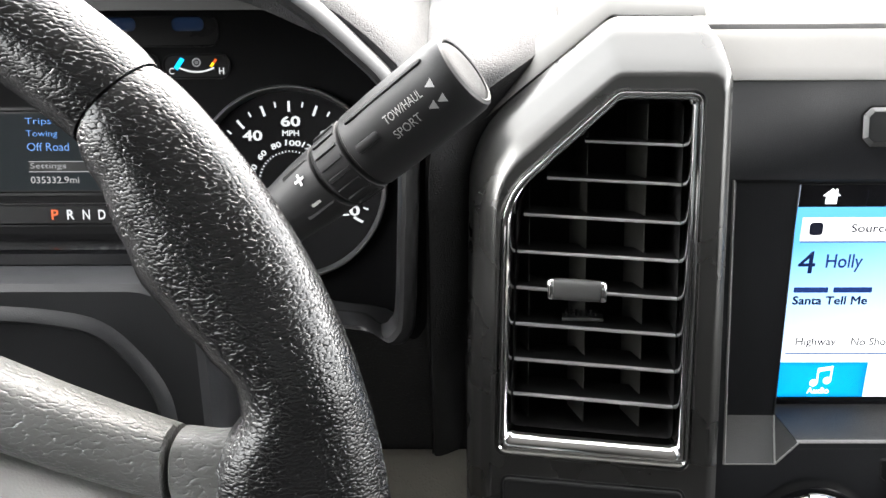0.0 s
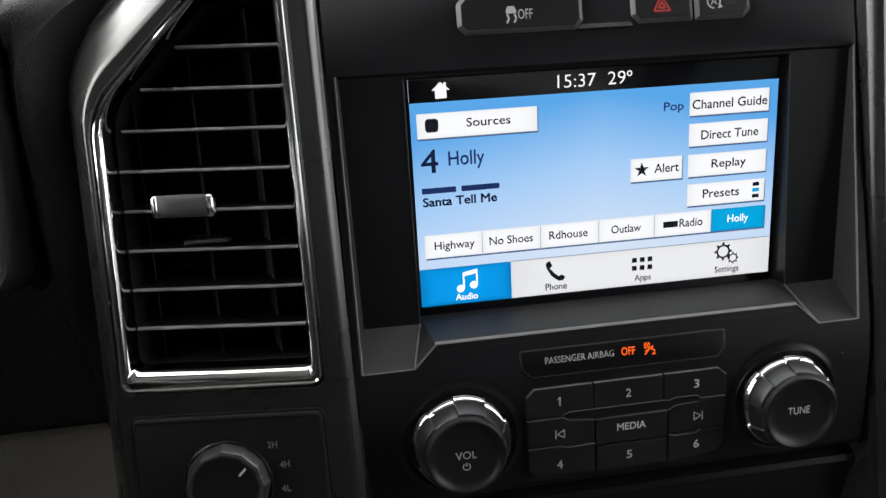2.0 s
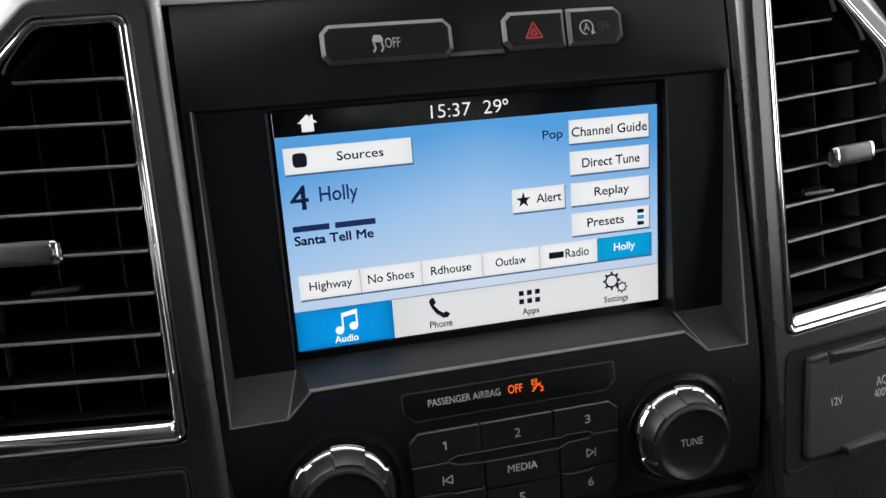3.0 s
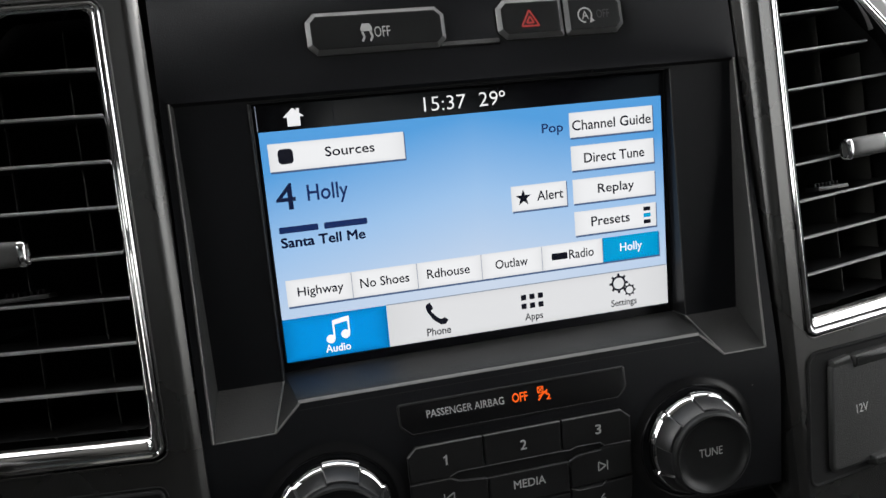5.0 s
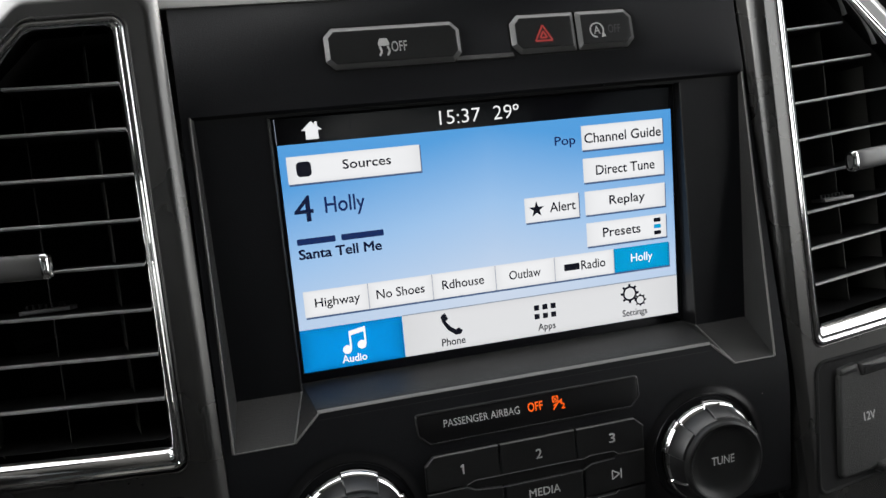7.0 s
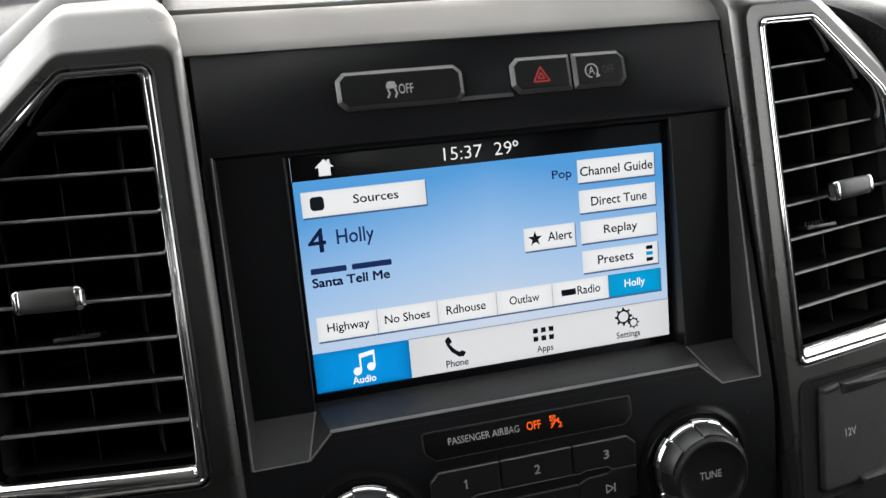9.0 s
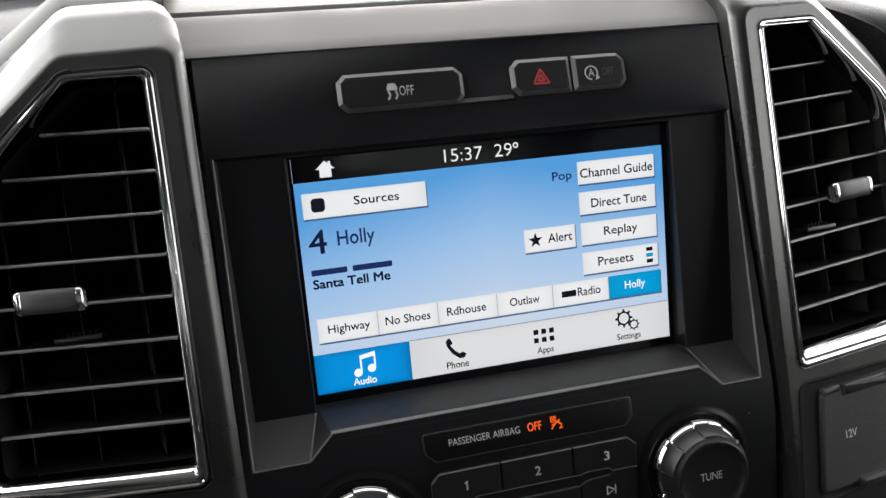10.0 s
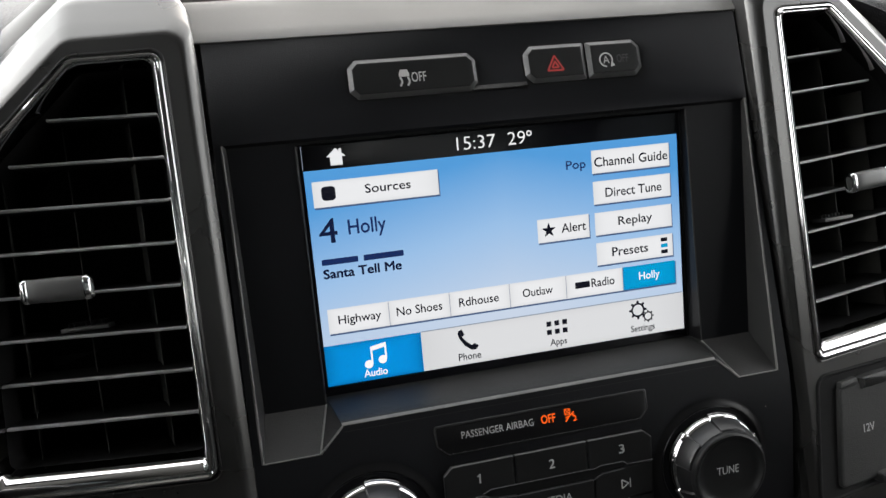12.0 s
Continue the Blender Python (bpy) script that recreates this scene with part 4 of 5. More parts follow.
    row = (("Highway", -79.4, -60.6), ("No Shoes", -53.6, -32.8), ("Rdhouse", -25.0, -6.2), ("Outlaw", 5.4, 20.2), ("", 31.4, 51.2), ("Holly", 64.2, 75.0))
    for i, (text, x0, x1) in enumerate(row):
        k = key("preset_key", edges[i] + (0.15 if i else 0), -28.3, edges[i + 1], -17.3, UI_CYAN if i == 5 else UI_WHITE)
        desc = text in ("Highway", "Holly")
        if text:
            words(k, text, x0, -25.6 if desc else -24.6, x1, -20.6, UI_BRIGHT if i == 5 else UI_INK, bold=0.012)
        else:
            part("caption_bar", chip(rounded(rect(31.4, -24.2, 38.8, -21.2), 0.3, 2), z3, 0.02), UI_INK, k)
            words(k, "Radio", 39.6, -24.6, 51.4, -20.4, bold=0.012)
        if i:
            part("divider", chip(rect(edges[i] - 0.12, -28.2, edges[i] + 0.14, -17.4), z3, 0.02), UI_LINE, k)
    # bottom bar
    nav = part("bottom_bar", chip(rect(-43.7, -51.6, 87, -33.4), z1, 0.02), UI_NAV, s)
    part("bar_rule", chip(rect(-43.7, -33.6, 87, -33.15), z1 + 0.02, 0.02), UI_LINE, nav)
    tab = part("audio_tab", chip(rect(-87, -51.6, -43.8, -33.4), z1, 0.02), UI_BLUE, s)
    words(tab, "Audio", -70.8, -49.9, -60.2, -46.5, UI_BRIGHT, bold=0.02)
    note = merge(chip(circle(-68.2, -44.2, 1.9, 18), z3, 0.02), chip(circle(-61.9, -42.9, 1.9, 18), z3, 0.02), stroke((-66.6, -44.2), (-66.6, -36.6), 0.8, z3 + 0.01), stroke((-60.3, -42.9), (-60.3, -35.4), 0.8, z3 + 0.01),
                 chip([(-67.0, -38.4), (-59.9, -37.2), (-59.9, -35.2), (-67.0, -36.4)], z3 + 0.02, 0.02))
    part("note_icon", note, UI_BRIGHT, tab)
    words(nav, "Phone", -27.3, -49.6, -16.7, -46.2)
    words(nav, "Apps", 17.2, -50.4, 25.6, -46.3)
    words(nav, "Settings", 58.6, -50.4, 71.2, -46.3)
    hand = [(-26.6 + 0.2, -35.6), (-24.9, -35.0), (-23.7, -37.6), (-24.9, -38.7), (-22.6, -41.4), (-20.6, -42.9), (-19.2, -42.2), (-17.4, -43.6), (-18.6, -45.2), (-20.9, -45.2), (-24.2, -42.6), (-26.4, -39.0), (-27.0, -36.8)]
    part("receiver_icon", chip(hand, z3, 0.02), UI_INK, nav)
    for i in range(6):
        x, y = 15.9 + (i % 3) * 3.95, -38.9 - (i // 3) * 4.0
        part("square_icon", chip(rect(x, y - 1.2, x + 2.4, y + 1.2), z3, 0.02), UI_INK, nav)
    for gx, gy, r in ((62.7, -38.9, 2.6), (67.9, -42.6, 1.7)):
        bm = merge(ring(gx, gy, r, r * 1.35, z3, 28, depth=0.02), *[stroke((gx + r * 1.2 * math.cos(a), gy + r * 1.2 * math.sin(a)), (gx + r * 1.75 * math.cos(a), gy + r * 1.75 * math.sin(a)), r * 0.42, z3 + 0.005, 0.02)
                                                                   for a in [2 * math.pi * i / 8 for i in range(8)]])
        part("gear_icon", bm, UI_INK, nav)


touchscreen()


# ---------------------------------------------------------------- radio keys, knobs, airbag lamp
def radio():
    a = thing("airbag_indicator", STACK @ Matrix.Translation((0, -73.5 * MM, 0)), "black indicator strip with amber airbag lamp", "indicator")
    out = rounded([(-43.6, -6.2), (43.6, -6.2), (47.6, -2.4), (47.8, 5.3), (-47.8, 5.3), (-47.6, -2.4)], 0.8, 3)
    part("rim", profile(out, [(-0.9, 0.02), (-0.4, 0.45), (-0.15, 0.5), (0.0, 0.3)], False, False), KEY, a)
    part("lens", slab(out, 0, 0.35, 0.2), PIANO, a)
    lettering("caption", "PASSENGER AIRBAG", PRINT, a, -37.2, -0.8, -5.2, 2.2, 0.42)
    lettering("lit_caption", "OFF", AMBER, a, -1.7, -1.0, 4.9, 2.8, 0.45, bold=0.02)
    icon = merge(*[stroke(p, q, 0.38, 0.42) for p, q in (((9.4, 1.2), (11.8, 1.2)), ((9.4, 3.5), (11.8, 3.5)), ((9.4, 1.2), (9.4, 3.5)), ((11.8, 1.2), (11.8, 3.5)), ((9.4, 1.2), (11.8, 3.5)), ((9.4, 3.5), (11.8, 1.2)))],
                 stroke((9.3, -1.8), (11.4, 0.5), 0.6, 0.43), stroke((9.4, -0.2), (10.9, 0.4), 0.45, 0.435), stroke((11.2, 0.3), (13.6, 2.0), 0.5, 0.43), chip(circle(12.9, 0.9, 0.55, 12), 0.44))
    part("lit_icon", icon, AMBER, a, "amber airbag mark")
    lettering("lit_caption", "2", AMBER, a, 12.7, -2.0, 14.6, 0.4, 0.45, bold=0.02)

    k = thing("radio_keypad", LOWER @ Matrix.Translation((0, -26 * MM, 0)), "black radio keypad with grey figures", "keypad")
    o = 26.0
    part("well", profile(rounded([(-44.0, -24.0), (44.5, -24.0), (48.6, -20.0), (48.8, 18.6), (44.6, 22.8), (-44.0, 22.8), (-47.6, 19.2), (-47.6, -20.0)], 1, 2), [(0, 0.0), (0, 0.12)], False, True), DEEP, k)
    keys = (
        ("1", (-31.9, -11.0), [(-47.0, -18.5), (-30.6, -18.5), (-27.0, -17.0), (-16.3, -17.0), (-16.3, -3.8), (-43.4, -3.8), (-47.0, -7.4)]),
        ("2", (0.7, -10.8), [(-15.8, -17.0), (17.0, -17.0), (17.0, -3.8), (-15.8, -3.8)]),
        ("3", (33.5, -10.4), [(17.6, -17.0), (23.4, -16.4), (34.0, -16.6), (36.2, -18.2), (48.2, -18.2), (48.2, -7.4), (44.0, -3.8), (17.6, -3.8)]),
        ("back", (-31.5, -27.3), [(-47.0, -33.0), (-15.4, -33.6), (-15.4, -22.2), (-27.0, -21.0), (-30.6, -19.2), (-47.0, -19.2)]),
        ("MEDIA", (2.3, -27.5), [(-14.7, -35.3), (19.7, -35.3), (19.7, -22.3), (-14.7, -22.3)]),
        ("next", (34.6, -26.9), [(20.4, -34.2), (48.2, -33.2), (48.2, -18.9), (36.4, -18.9), (34.2, -19.8), (24.0, -20.4), (20.4, -22.2)]),
        ("4", (-32.0, -42.7), [(-43.6, -47.4), (-15.2, -48.8), (-15.2, -34.3), (-47.0, -33.8), (-47.0, -44.0)]),
        ("5", (1.4, -42.1), [(-14.4, -49.0), (19.7, -49.0), (19.7, -36.1), (-14.4, -36.1)]),
        ("6", (34.3, -41.3), [(20.4, -48.8), (43.8, -46.6), (47.6, -43.4), (48.2, -33.9), (20.4, -34.9)]),
    )
    for word, (cx, cy), pts in keys:
        cy += o
        pts = [(x, y + o) for x, y in pts]
        crown = 1.7
        kk = part("key", soft_profile(pts, 0.5, 2, [(0, 0.1), (0, crown - 0.6), (0.16, crown - 0.2), (0.6, crown), (1.0, crown)]), KEY, k)
        top = max(y for _, y in pts)
        if word in "123":
            rim = [q for q in reversed(pts) if q[1] > top - 3.7]
            rim = sorted(rim)
            # pale bead stands in for the highlight along the key's top edge
            part("lit_edge", bead([(x + (0.2 if x < cx else -0.2), y - 0.2, crown - 0.22) for x, y in rim], 0.3, 6), KEY_EDGE, kk)
        if word == "1":
            part("caption", merge(stroke((cx + 0.3, cy - 2.05), (cx + 0.3, cy + 2.05), 0.72, crown + 0.06), stroke((cx + 0.3, cy + 1.75), (cx - 0.75, cy + 1.0), 0.6, crown + 0.065)), PRINT, kk)
        elif word in ("back", "next"):
            q = -1 if word == "back" else 1
            bm = merge(*[stroke(a_, b_, 0.5, crown + 0.06) for a_, b_ in (((cx - q * 1.8, cy + 2), (cx + q * 1.5, cy)), ((cx + q * 1.5, cy), (cx - q * 1.8, cy - 2)), ((cx - q * 1.8, cy - 2), (cx - q * 1.8, cy + 2)), ((cx + q * 2.2, cy - 2.1), (cx + q * 2.2, cy + 2.1)))])
            part("skip_icon", bm, PRINT, kk)
        else:
            w, h = (6.9, 1.8) if word == "MEDIA" else (1.35, 2.1)
            lettering("caption", word, PRINT, kk, cx - w, cy - h, cx + w, cy + h, crown + 0.06, bold=0.012)
    # fine worn ridges along the finger slots, their edge highlight put into the pale colour
    for run in ([(-30.8, -18.3), (-27.0, -16.8), (17.2, -16.9), (20.6, -17.2), (23.4, -16.2), (34.0, -16.4), (36.0, -18.0), (48.0, -18.1)], [(-47.0, -19.2), (-30.6, -19.2), (-27.0, -21.0), (-15.4, -22.2), (19.8, -22.2), (22.0, -21.0), (24.0, -20.2), (34.2, -19.7)],
                [(-47.0, -33.5), (-31.0, -33.4), (-28.0, -34.6), (-15.2, -34.0)], [(20.4, -34.4), (24.0, -35.8), (34.0, -35.6), (36.0, -33.8)]):
        part("slot_ridge", bead([(x, y + o, 1.68) for x, y in run], 0.2, 6), KEY_EDGE, k)

    def knob(name, u, word, label):
        t = thing(name, LOWER @ Matrix.Translation((u * MM, -24.6 * MM, 0)), label, "knob")
        part("collar", lathe([(29.0, 0.03), (27.6, 0.25), (26.4, 0.95), (25.6, 1.15), (24.9, 0.9), (24.3, 0.1)], 72, cap=False), PIANO, t)

        def scallop(a_, k_):
            """Five raised lobes with shallow flats between them."""
            f_ = (a_ * 5 / (2 * math.pi) + 0.15) % 1.0
            return 1.0 - k_ * min(1.0, max(0.0, min(f_ - 0.5, 1.0 - f_) / 0.025))

        part("bright_ring", lathe([(22.6, 0.8), (23.2, 1.4), (23.1, 2.6), (22.5, 4.2), (21.9, 5.2), (21.3, 5.6)], 200, wob=lambda a_, k_: scallop(a_, 0.04), cap=False), CHROME, t, "chrome scalloped ring")
        part("grip", lathe([(21.7, 4.6), (21.6, 5.6), (20.8, 8.6), (19.7, 11.6), (19.1, 12.8), (18.6, 13.1), (17.8, 13.1)], 200, wob=lambda a_, k_: scallop(a_, (0.045, 0.045, 0.045, 0.045, 0.045, 0.03, 0.0)[k_]), cap=False), KNOB_SKIN, t)
        for i in range(10):
            a_ = 2 * math.pi * (i * 0.5 - 0.15) / 5
            seam = [(r_ * math.cos(a_), r_ * math.sin(a_), h_) for r_, h_ in ((21.5, 6.4), (20.7, 8.7), (19.65, 11.5), (19.0, 12.8))]
            part("lobe_edge", bead(seam, 0.1, 6), KEY_EDGE, t)
        part("shoulder", lathe([(18.2, 12.9), (18.1, 14.2), (17.6, 15.3), (16.8, 15.8), (15.9, 15.3)], 72, cap=False), KEY, t)
        f = part("face", lathe([(16.0, 15.4), (15.2, 14.4), (13.6, 13.5), (11.4, 13.1), (6, 13.0), (1, 13.0)], 72), KEY, t)
        w = 5.4 if word == "TUNE" else 4.7
        y = 0.2 if word == "TUNE" else -0.4
        lettering("caption", word, PRINT, f, -w, y - 1.8, w, y + 1.8, 13.25)
        if word == "VOL":
            part("power_icon", merge(ring(0, -6.0, 1.35, 1.75, 13.25, 24, radians(120), radians(420)), stroke((0, -5.8), (0, -4.1), 0.4, 13.25)), PRINT, f)

    knob("volume_knob", -77.2, "VOL", "black volume knob with bright chrome ring")
    knob("tuning_knob", 78.2, "TUNE", "black tuning knob with bright chrome ring")


radio()


# ---------------------------------------------------------------- air vents and their trims
def mirror(pts, side):
    """Outlines are written for the driver's vent (x negative away from the stack)."""
    return pts if side < 0 else [(-x, y) for x, y in reversed(pts)]


RING = [(0.0, -1.0), (0.0, 164.0), (-34.0, 165.0), (-82.6, 121.0), (-85.6, 2.0)]


def vent(side):
    m = VENT[side]
    t = thing("air_vent", m, "tall black air vent with bright chrome frame and grey slats", "air vent", "dash air vents")
    o = rounded(mirror(RING, side), [4.5, 4.5, 7, 32, 4.5] if side < 0 else [4.5, 32, 7, 4.5, 4.5], 7)
    sx = -side
    mouth = rounded(mirror([(-6.0, 8.4), (-6.2, 160.6), (-32.8, 161.0), (-76.8, 121.6), (-79.8, 12.0)], side), [3, 3, 6, 27, 3] if side < 0 else [3, 27, 6, 3, 3], 7)
    lip = inset(o, 2.3)

    def between(q, z):
        return at_z([(a[0] + (b[0] - a[0]) * q, a[1] + (b[1] - a[1]) * q) for a, b in zip(lip, mouth)], z)

    part("outer_bead", profile(o, [(-0.3, -2.0), (-0.2, 0.5), (0.3, 1.2), (0.9, 1.3), (1.5, 0.8), (1.7, -0.4)], False, False), CHROME, t, "bright chrome bead")
    part("chrome_frame", loft([at_z(inset(o, 1.5), -0.6), between(0.0, 0.5), between(0.18, 0.7), between(0.42, -0.1), between(0.68, -2.0), between(0.88, -5.0), between(1.0, -9.0)]), CHROME, t, "bright chrome frame")
    part("duct", profile(mouth, [(-0.2, -8.6), (0.1, -12.0), (0.5, -40), (1.5, -60)], False, True), DEEP, t)

    def left_limit(y):
        """Inner left edge of the opening at a height."""
        if y > 121:
            return -82.6 + (y - 121) / (165 - 121) * (82.6 - 34) + 7.4
        return -85.6 + (y - 2) / 119 * 3.0 + 6.4

    for i in range(8):
        y = 142.0 - 16.9 * i
        x0, x1 = left_limit(y + 4.0) + (2.4 if 100 < y < 140 else 0.0), -6.4
        xs = [x0 + (x1 - x0) * q / 8 for q in range(9)]
        def run(sect):
            return loft([[Vector((x if sx > 0 else -x, y + dy + 0.053 * (-6.8 - x), z - 1.0)) * MM for z, dy in sect] for x in xs], True, True)

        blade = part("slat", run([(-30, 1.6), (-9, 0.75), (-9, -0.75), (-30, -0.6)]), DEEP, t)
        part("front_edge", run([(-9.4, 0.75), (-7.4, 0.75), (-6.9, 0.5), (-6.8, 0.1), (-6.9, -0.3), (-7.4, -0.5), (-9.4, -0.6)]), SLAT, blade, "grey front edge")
    for x in (-20.0, -46.0, -72.0):
        top = min(160, 121 + (x + 76) * (44 / 48.6)) if x < -34 else 160
        X = x if sx > 0 else -x
        swing = -7.4 if side < 0 else 0.0
        part("vane", loft([[Vector((X + swing * u + q, y, -20 - 21 * u)) * MM for q, y in ((-0.16, 6), (0.16, 6), (0.16, top), (-0.16, top))] for u in (0.0, 1.0)], True, True), VANE, t)
    # tab on the fifth slat
    K, RK, RZ = (-50.2, -47.2, -16.0) if side < 0 else (48.4, 36.2, -10.5)
    TY, TILT = 79.2, 0.045 * side

    def square(a):
        """A rounded square, as a cosine and sine."""
        c_, s_ = math.cos(a), math.sin(a)
        g_ = (abs(c_) ** 3.2 + abs(s_) ** 3.2) ** (-1 / 3.2)
        return c_ * g_, s_ * g_

    tab = part("tab", loft([[Vector((K + x, TY + TILT * x + h * square(a)[0], -2.2 + d * square(a)[1])) * MM for a in [2 * math.pi * i / 32 for i in range(32)]] for x, h, d in
                            ((-11.6, 4.2, 2.5), (-11.0, 4.6, 2.9), (-5, 4.7, 3.3), (0, 4.75, 3.4), (5, 4.7, 3.3), (11.0, 4.6, 2.9), (11.6, 4.2, 2.5))], True, True), TAB, t, "grey-black thumb tab with chrome ends")
    for q in (-1, 1):
        part("chrome_end", loft([[Vector((K + q * x, TY + TILT * q * x + h * square(a)[0], -2.2 + d * square(a)[1])) * MM for a in [2 * math.pi * i / 32 for i in range(32)]] for x, h, d in
                                 ((10.2, 4.65, 2.95), (10.4, 4.85, 3.15), (11.1, 4.95, 3.25), (11.8, 4.85, 3.15), (12.4, 4.6, 2.9), (12.8, 4.1, 2.4), (12.7, 3.3, 1.6), (12.2, 3.1, 1.4))], False, False), CHROME, tab)
        part("end_face", loft([[Vector((K + q * x, TY + TILT * q * x + h * square(a)[0], -2.2 + d * square(a)[1])) * MM for a in [2 * math.pi * i / 32 for i in range(32)]] for x, h, d in ((11.9, 3.2, 1.5), (12.2, 3.0, 1.3), (12.25, 2.6, 0.9))], False, True), TAB, tab)
    part("tab_rack", slab(rect(RK - 9.4, 61.2, RK + 9.4, 62.9), RZ - 8, RZ, 0.3), TAB, t)
    part("rack_teeth", merge(*[slab(rect(RK - 8 + 2.3 * i, 62.9, RK - 6.9 + 2.3 * i, 64.6), RZ - 8.5, RZ - 3.5, 0.2) for i in range(7)]), DEEP, t)


def trim(side):
    """Satin frame round a vent: face, rolled outer facets and the edge along the stack."""
    m = VENT[side]
    t = thing("vent_trim", m, "satin dark grey dash trim framing the vent", "dash trim", "vent trims")
    inner = [(0.5, -2.0), (0.5, 164.6), (-34.2, 165.6), (-83.2, 121.2), (-86.4, 1.6)]
    low = -110.0
    # rings of corner points: vent edge, face edge, mid roll, outer edge; (x, y, z) in mm
    stages = [
        [(0.3, -1.6, -3.0), (0.3, 164.3, -3.0), (-34.1, 165.3, -3.0), (-82.9, 121.1, -3.0), (-86.1, 1.7, -3.0)],
        [(0.9, -2.4, 0.0), (0.9, 164.9, 0.0), (-34.4, 165.9, 0.0), (-83.5, 121.4, 0.0), (-86.8, 1.2, 0.0)],
        [(8.6, low, 0.4), (8.2, 170.4, 0.4), (-34.8, 171.4, 0.3), (-85.6, 127.6, 0.0), (-90.0, low, 0.0)],
        [(10.2, low, 0.0), (9.8, 172.8, -1.2), (-35.0, 173.8, -1.4), (-87.2, 130.2, -1.6), (-91.8, low, -1.6)],
        [(13.0, low, -0.5), (12.4, 177.4, -5.0), (-35.6, 179.0, -5.0), (-90.6, 134.2, -5.0), (-95.4, low, -5.6)],
        [(15.2, low, -1.9), (10.2, 189.2, -14.0), (-36.6, 190.6, -14.0), (-96.2, 142.0, -14.0), (-100.6, low, -14.0)],
        [(16.3, low, -4.6), (6.0, 196.4, -21.5), (-37.0, 197.8, -22.0), (-100.0, 147.0, -22.0), (-103.6, low, -22.0)],
        [(16.4, low, -30.0), (5.8, 195.6, -44.0), (-36.6, 197.0, -44.0), (-99.6, 146.2, -46.0), (-103.6, low, -50.0)],
    ]
    rad = [[4.5, 4.5, 7, 32, 4.5], [4.8, 4.8, 7.2, 32.4, 4.8], [0.5, 7, 9, 36, 0.5], [0.5, 8, 10, 38, 0.5], [0.5, 9, 12, 42, 0.5], [0.5, 10, 13, 46, 0.5], [0.5, 10, 13, 50, 0.5], [0.5, 10, 13, 50, 0.5]]
    def between(a, b, u):
        return [tuple(p + (q - p) * u for p, q in zip(m_, n_)) for m_, n_ in zip(a, b)]

    def blend(a, b, u):
        return [p + (q - p) * u for p, q in zip(a, b)]

    # tight turns: extra rows close to where the flat face and the chamfer begin
    stages = stages[:2] + [between(stages[1], stages[2], 0.12), between(stages[1], stages[2], 0.9)] + stages[2:5] + [between(stages[4], stages[5], 0.15), between(stages[4], stages[5], 0.85)] + stages[5:]
    rad = rad[:2] + [blend(rad[1], rad[2], 0.12), blend(rad[1], rad[2], 0.9)] + rad[2:5] + [blend(rad[4], rad[5], 0.15), blend(rad[4], rad[5], 0.85)] + rad[5:]
    loops = []
    for st, rr in zip(stages, rad):
        flat2 = rounded([(x, y) for x, y, _ in st], rr, 7)
        zs = []
        for i in range(5):
            zs += [st[i][2]] * 8
        loop = [Vector((x, y, z)) * MM for (x, y), z in zip(flat2, zs)]
        if side > 0:
            loop = [Vector((-v.x, v.y, v.z)) for v in loop]
        loops.append(loop)
    part("frame", loft(loops), SATIN, t, sharp=50)
    # satin shoulder behind the frame
    outer = [[(3.6, 197.2, -25.0), (-37.0, 198.6, -25.0), (-70.0, 172.6, -25.5), (-100.4, 147.8, -26.0), (-104.0, 120.0, -28.0)], [(3.6, 198.4, -25.6), (-37.4, 199.8, -25.6), (-71.0, 173.8, -26.0), (-101.2, 148.6, -27.0), (-104.4, 120.0, -29.0)],
             [(3.6, 204.0, -31.0), (-39.0, 206.0, -31.0), (-75.0, 178.6, -31.0), (-103.6, 151.0, -31.0), (-105.4, 120.0, -33.0)], [(3.6, 210.0, -40.0), (-40.0, 213.0, -40.0), (-79.0, 184.0, -39.0), (-105.4, 153.4, -37.0), (-106.4, 120.0, -40.0)],
             [(3.6, 214.0, -62.0), (-41.0, 217.0, -62.0), (-82.0, 188.0, -62.0), (-107.0, 155.0, -60.0), (-107.4, 120.0, -62.0)]]
    part("shoulder", loft([[Vector((x * (1 if side < 0 else -1), y, z)) * MM for x, y, z in row] for row in outer], closed=False), CAP, t, "light grey shoulder", sharp=60)
    part("inner_lip", profile(rounded(mirror(inner, side), [4.5, 4.5, 7, 32, 4.5] if side < 0 else [4.5, 32, 7, 4.5, 4.5], 7), [(0.0, -0.6), (-0.15, 0.1), (-0.5, 0.35), (-0.9, 0.3), (-1.2, -0.1)], False, False), SATIN, t)
    # recess seam round the chrome
    part("shadow_gap", profile(rounded(mirror(inner, side), [4.5, 4.5, 7, 32, 4.5] if side < 0 else [4.5, 32, 7, 4.5, 4.5], 7), [(-0.2, -6), (0.6, -6), (0.6, -2)], False, False), DEEP, t)


for side in (-1, 1):
    vent(side)
    trim(side)


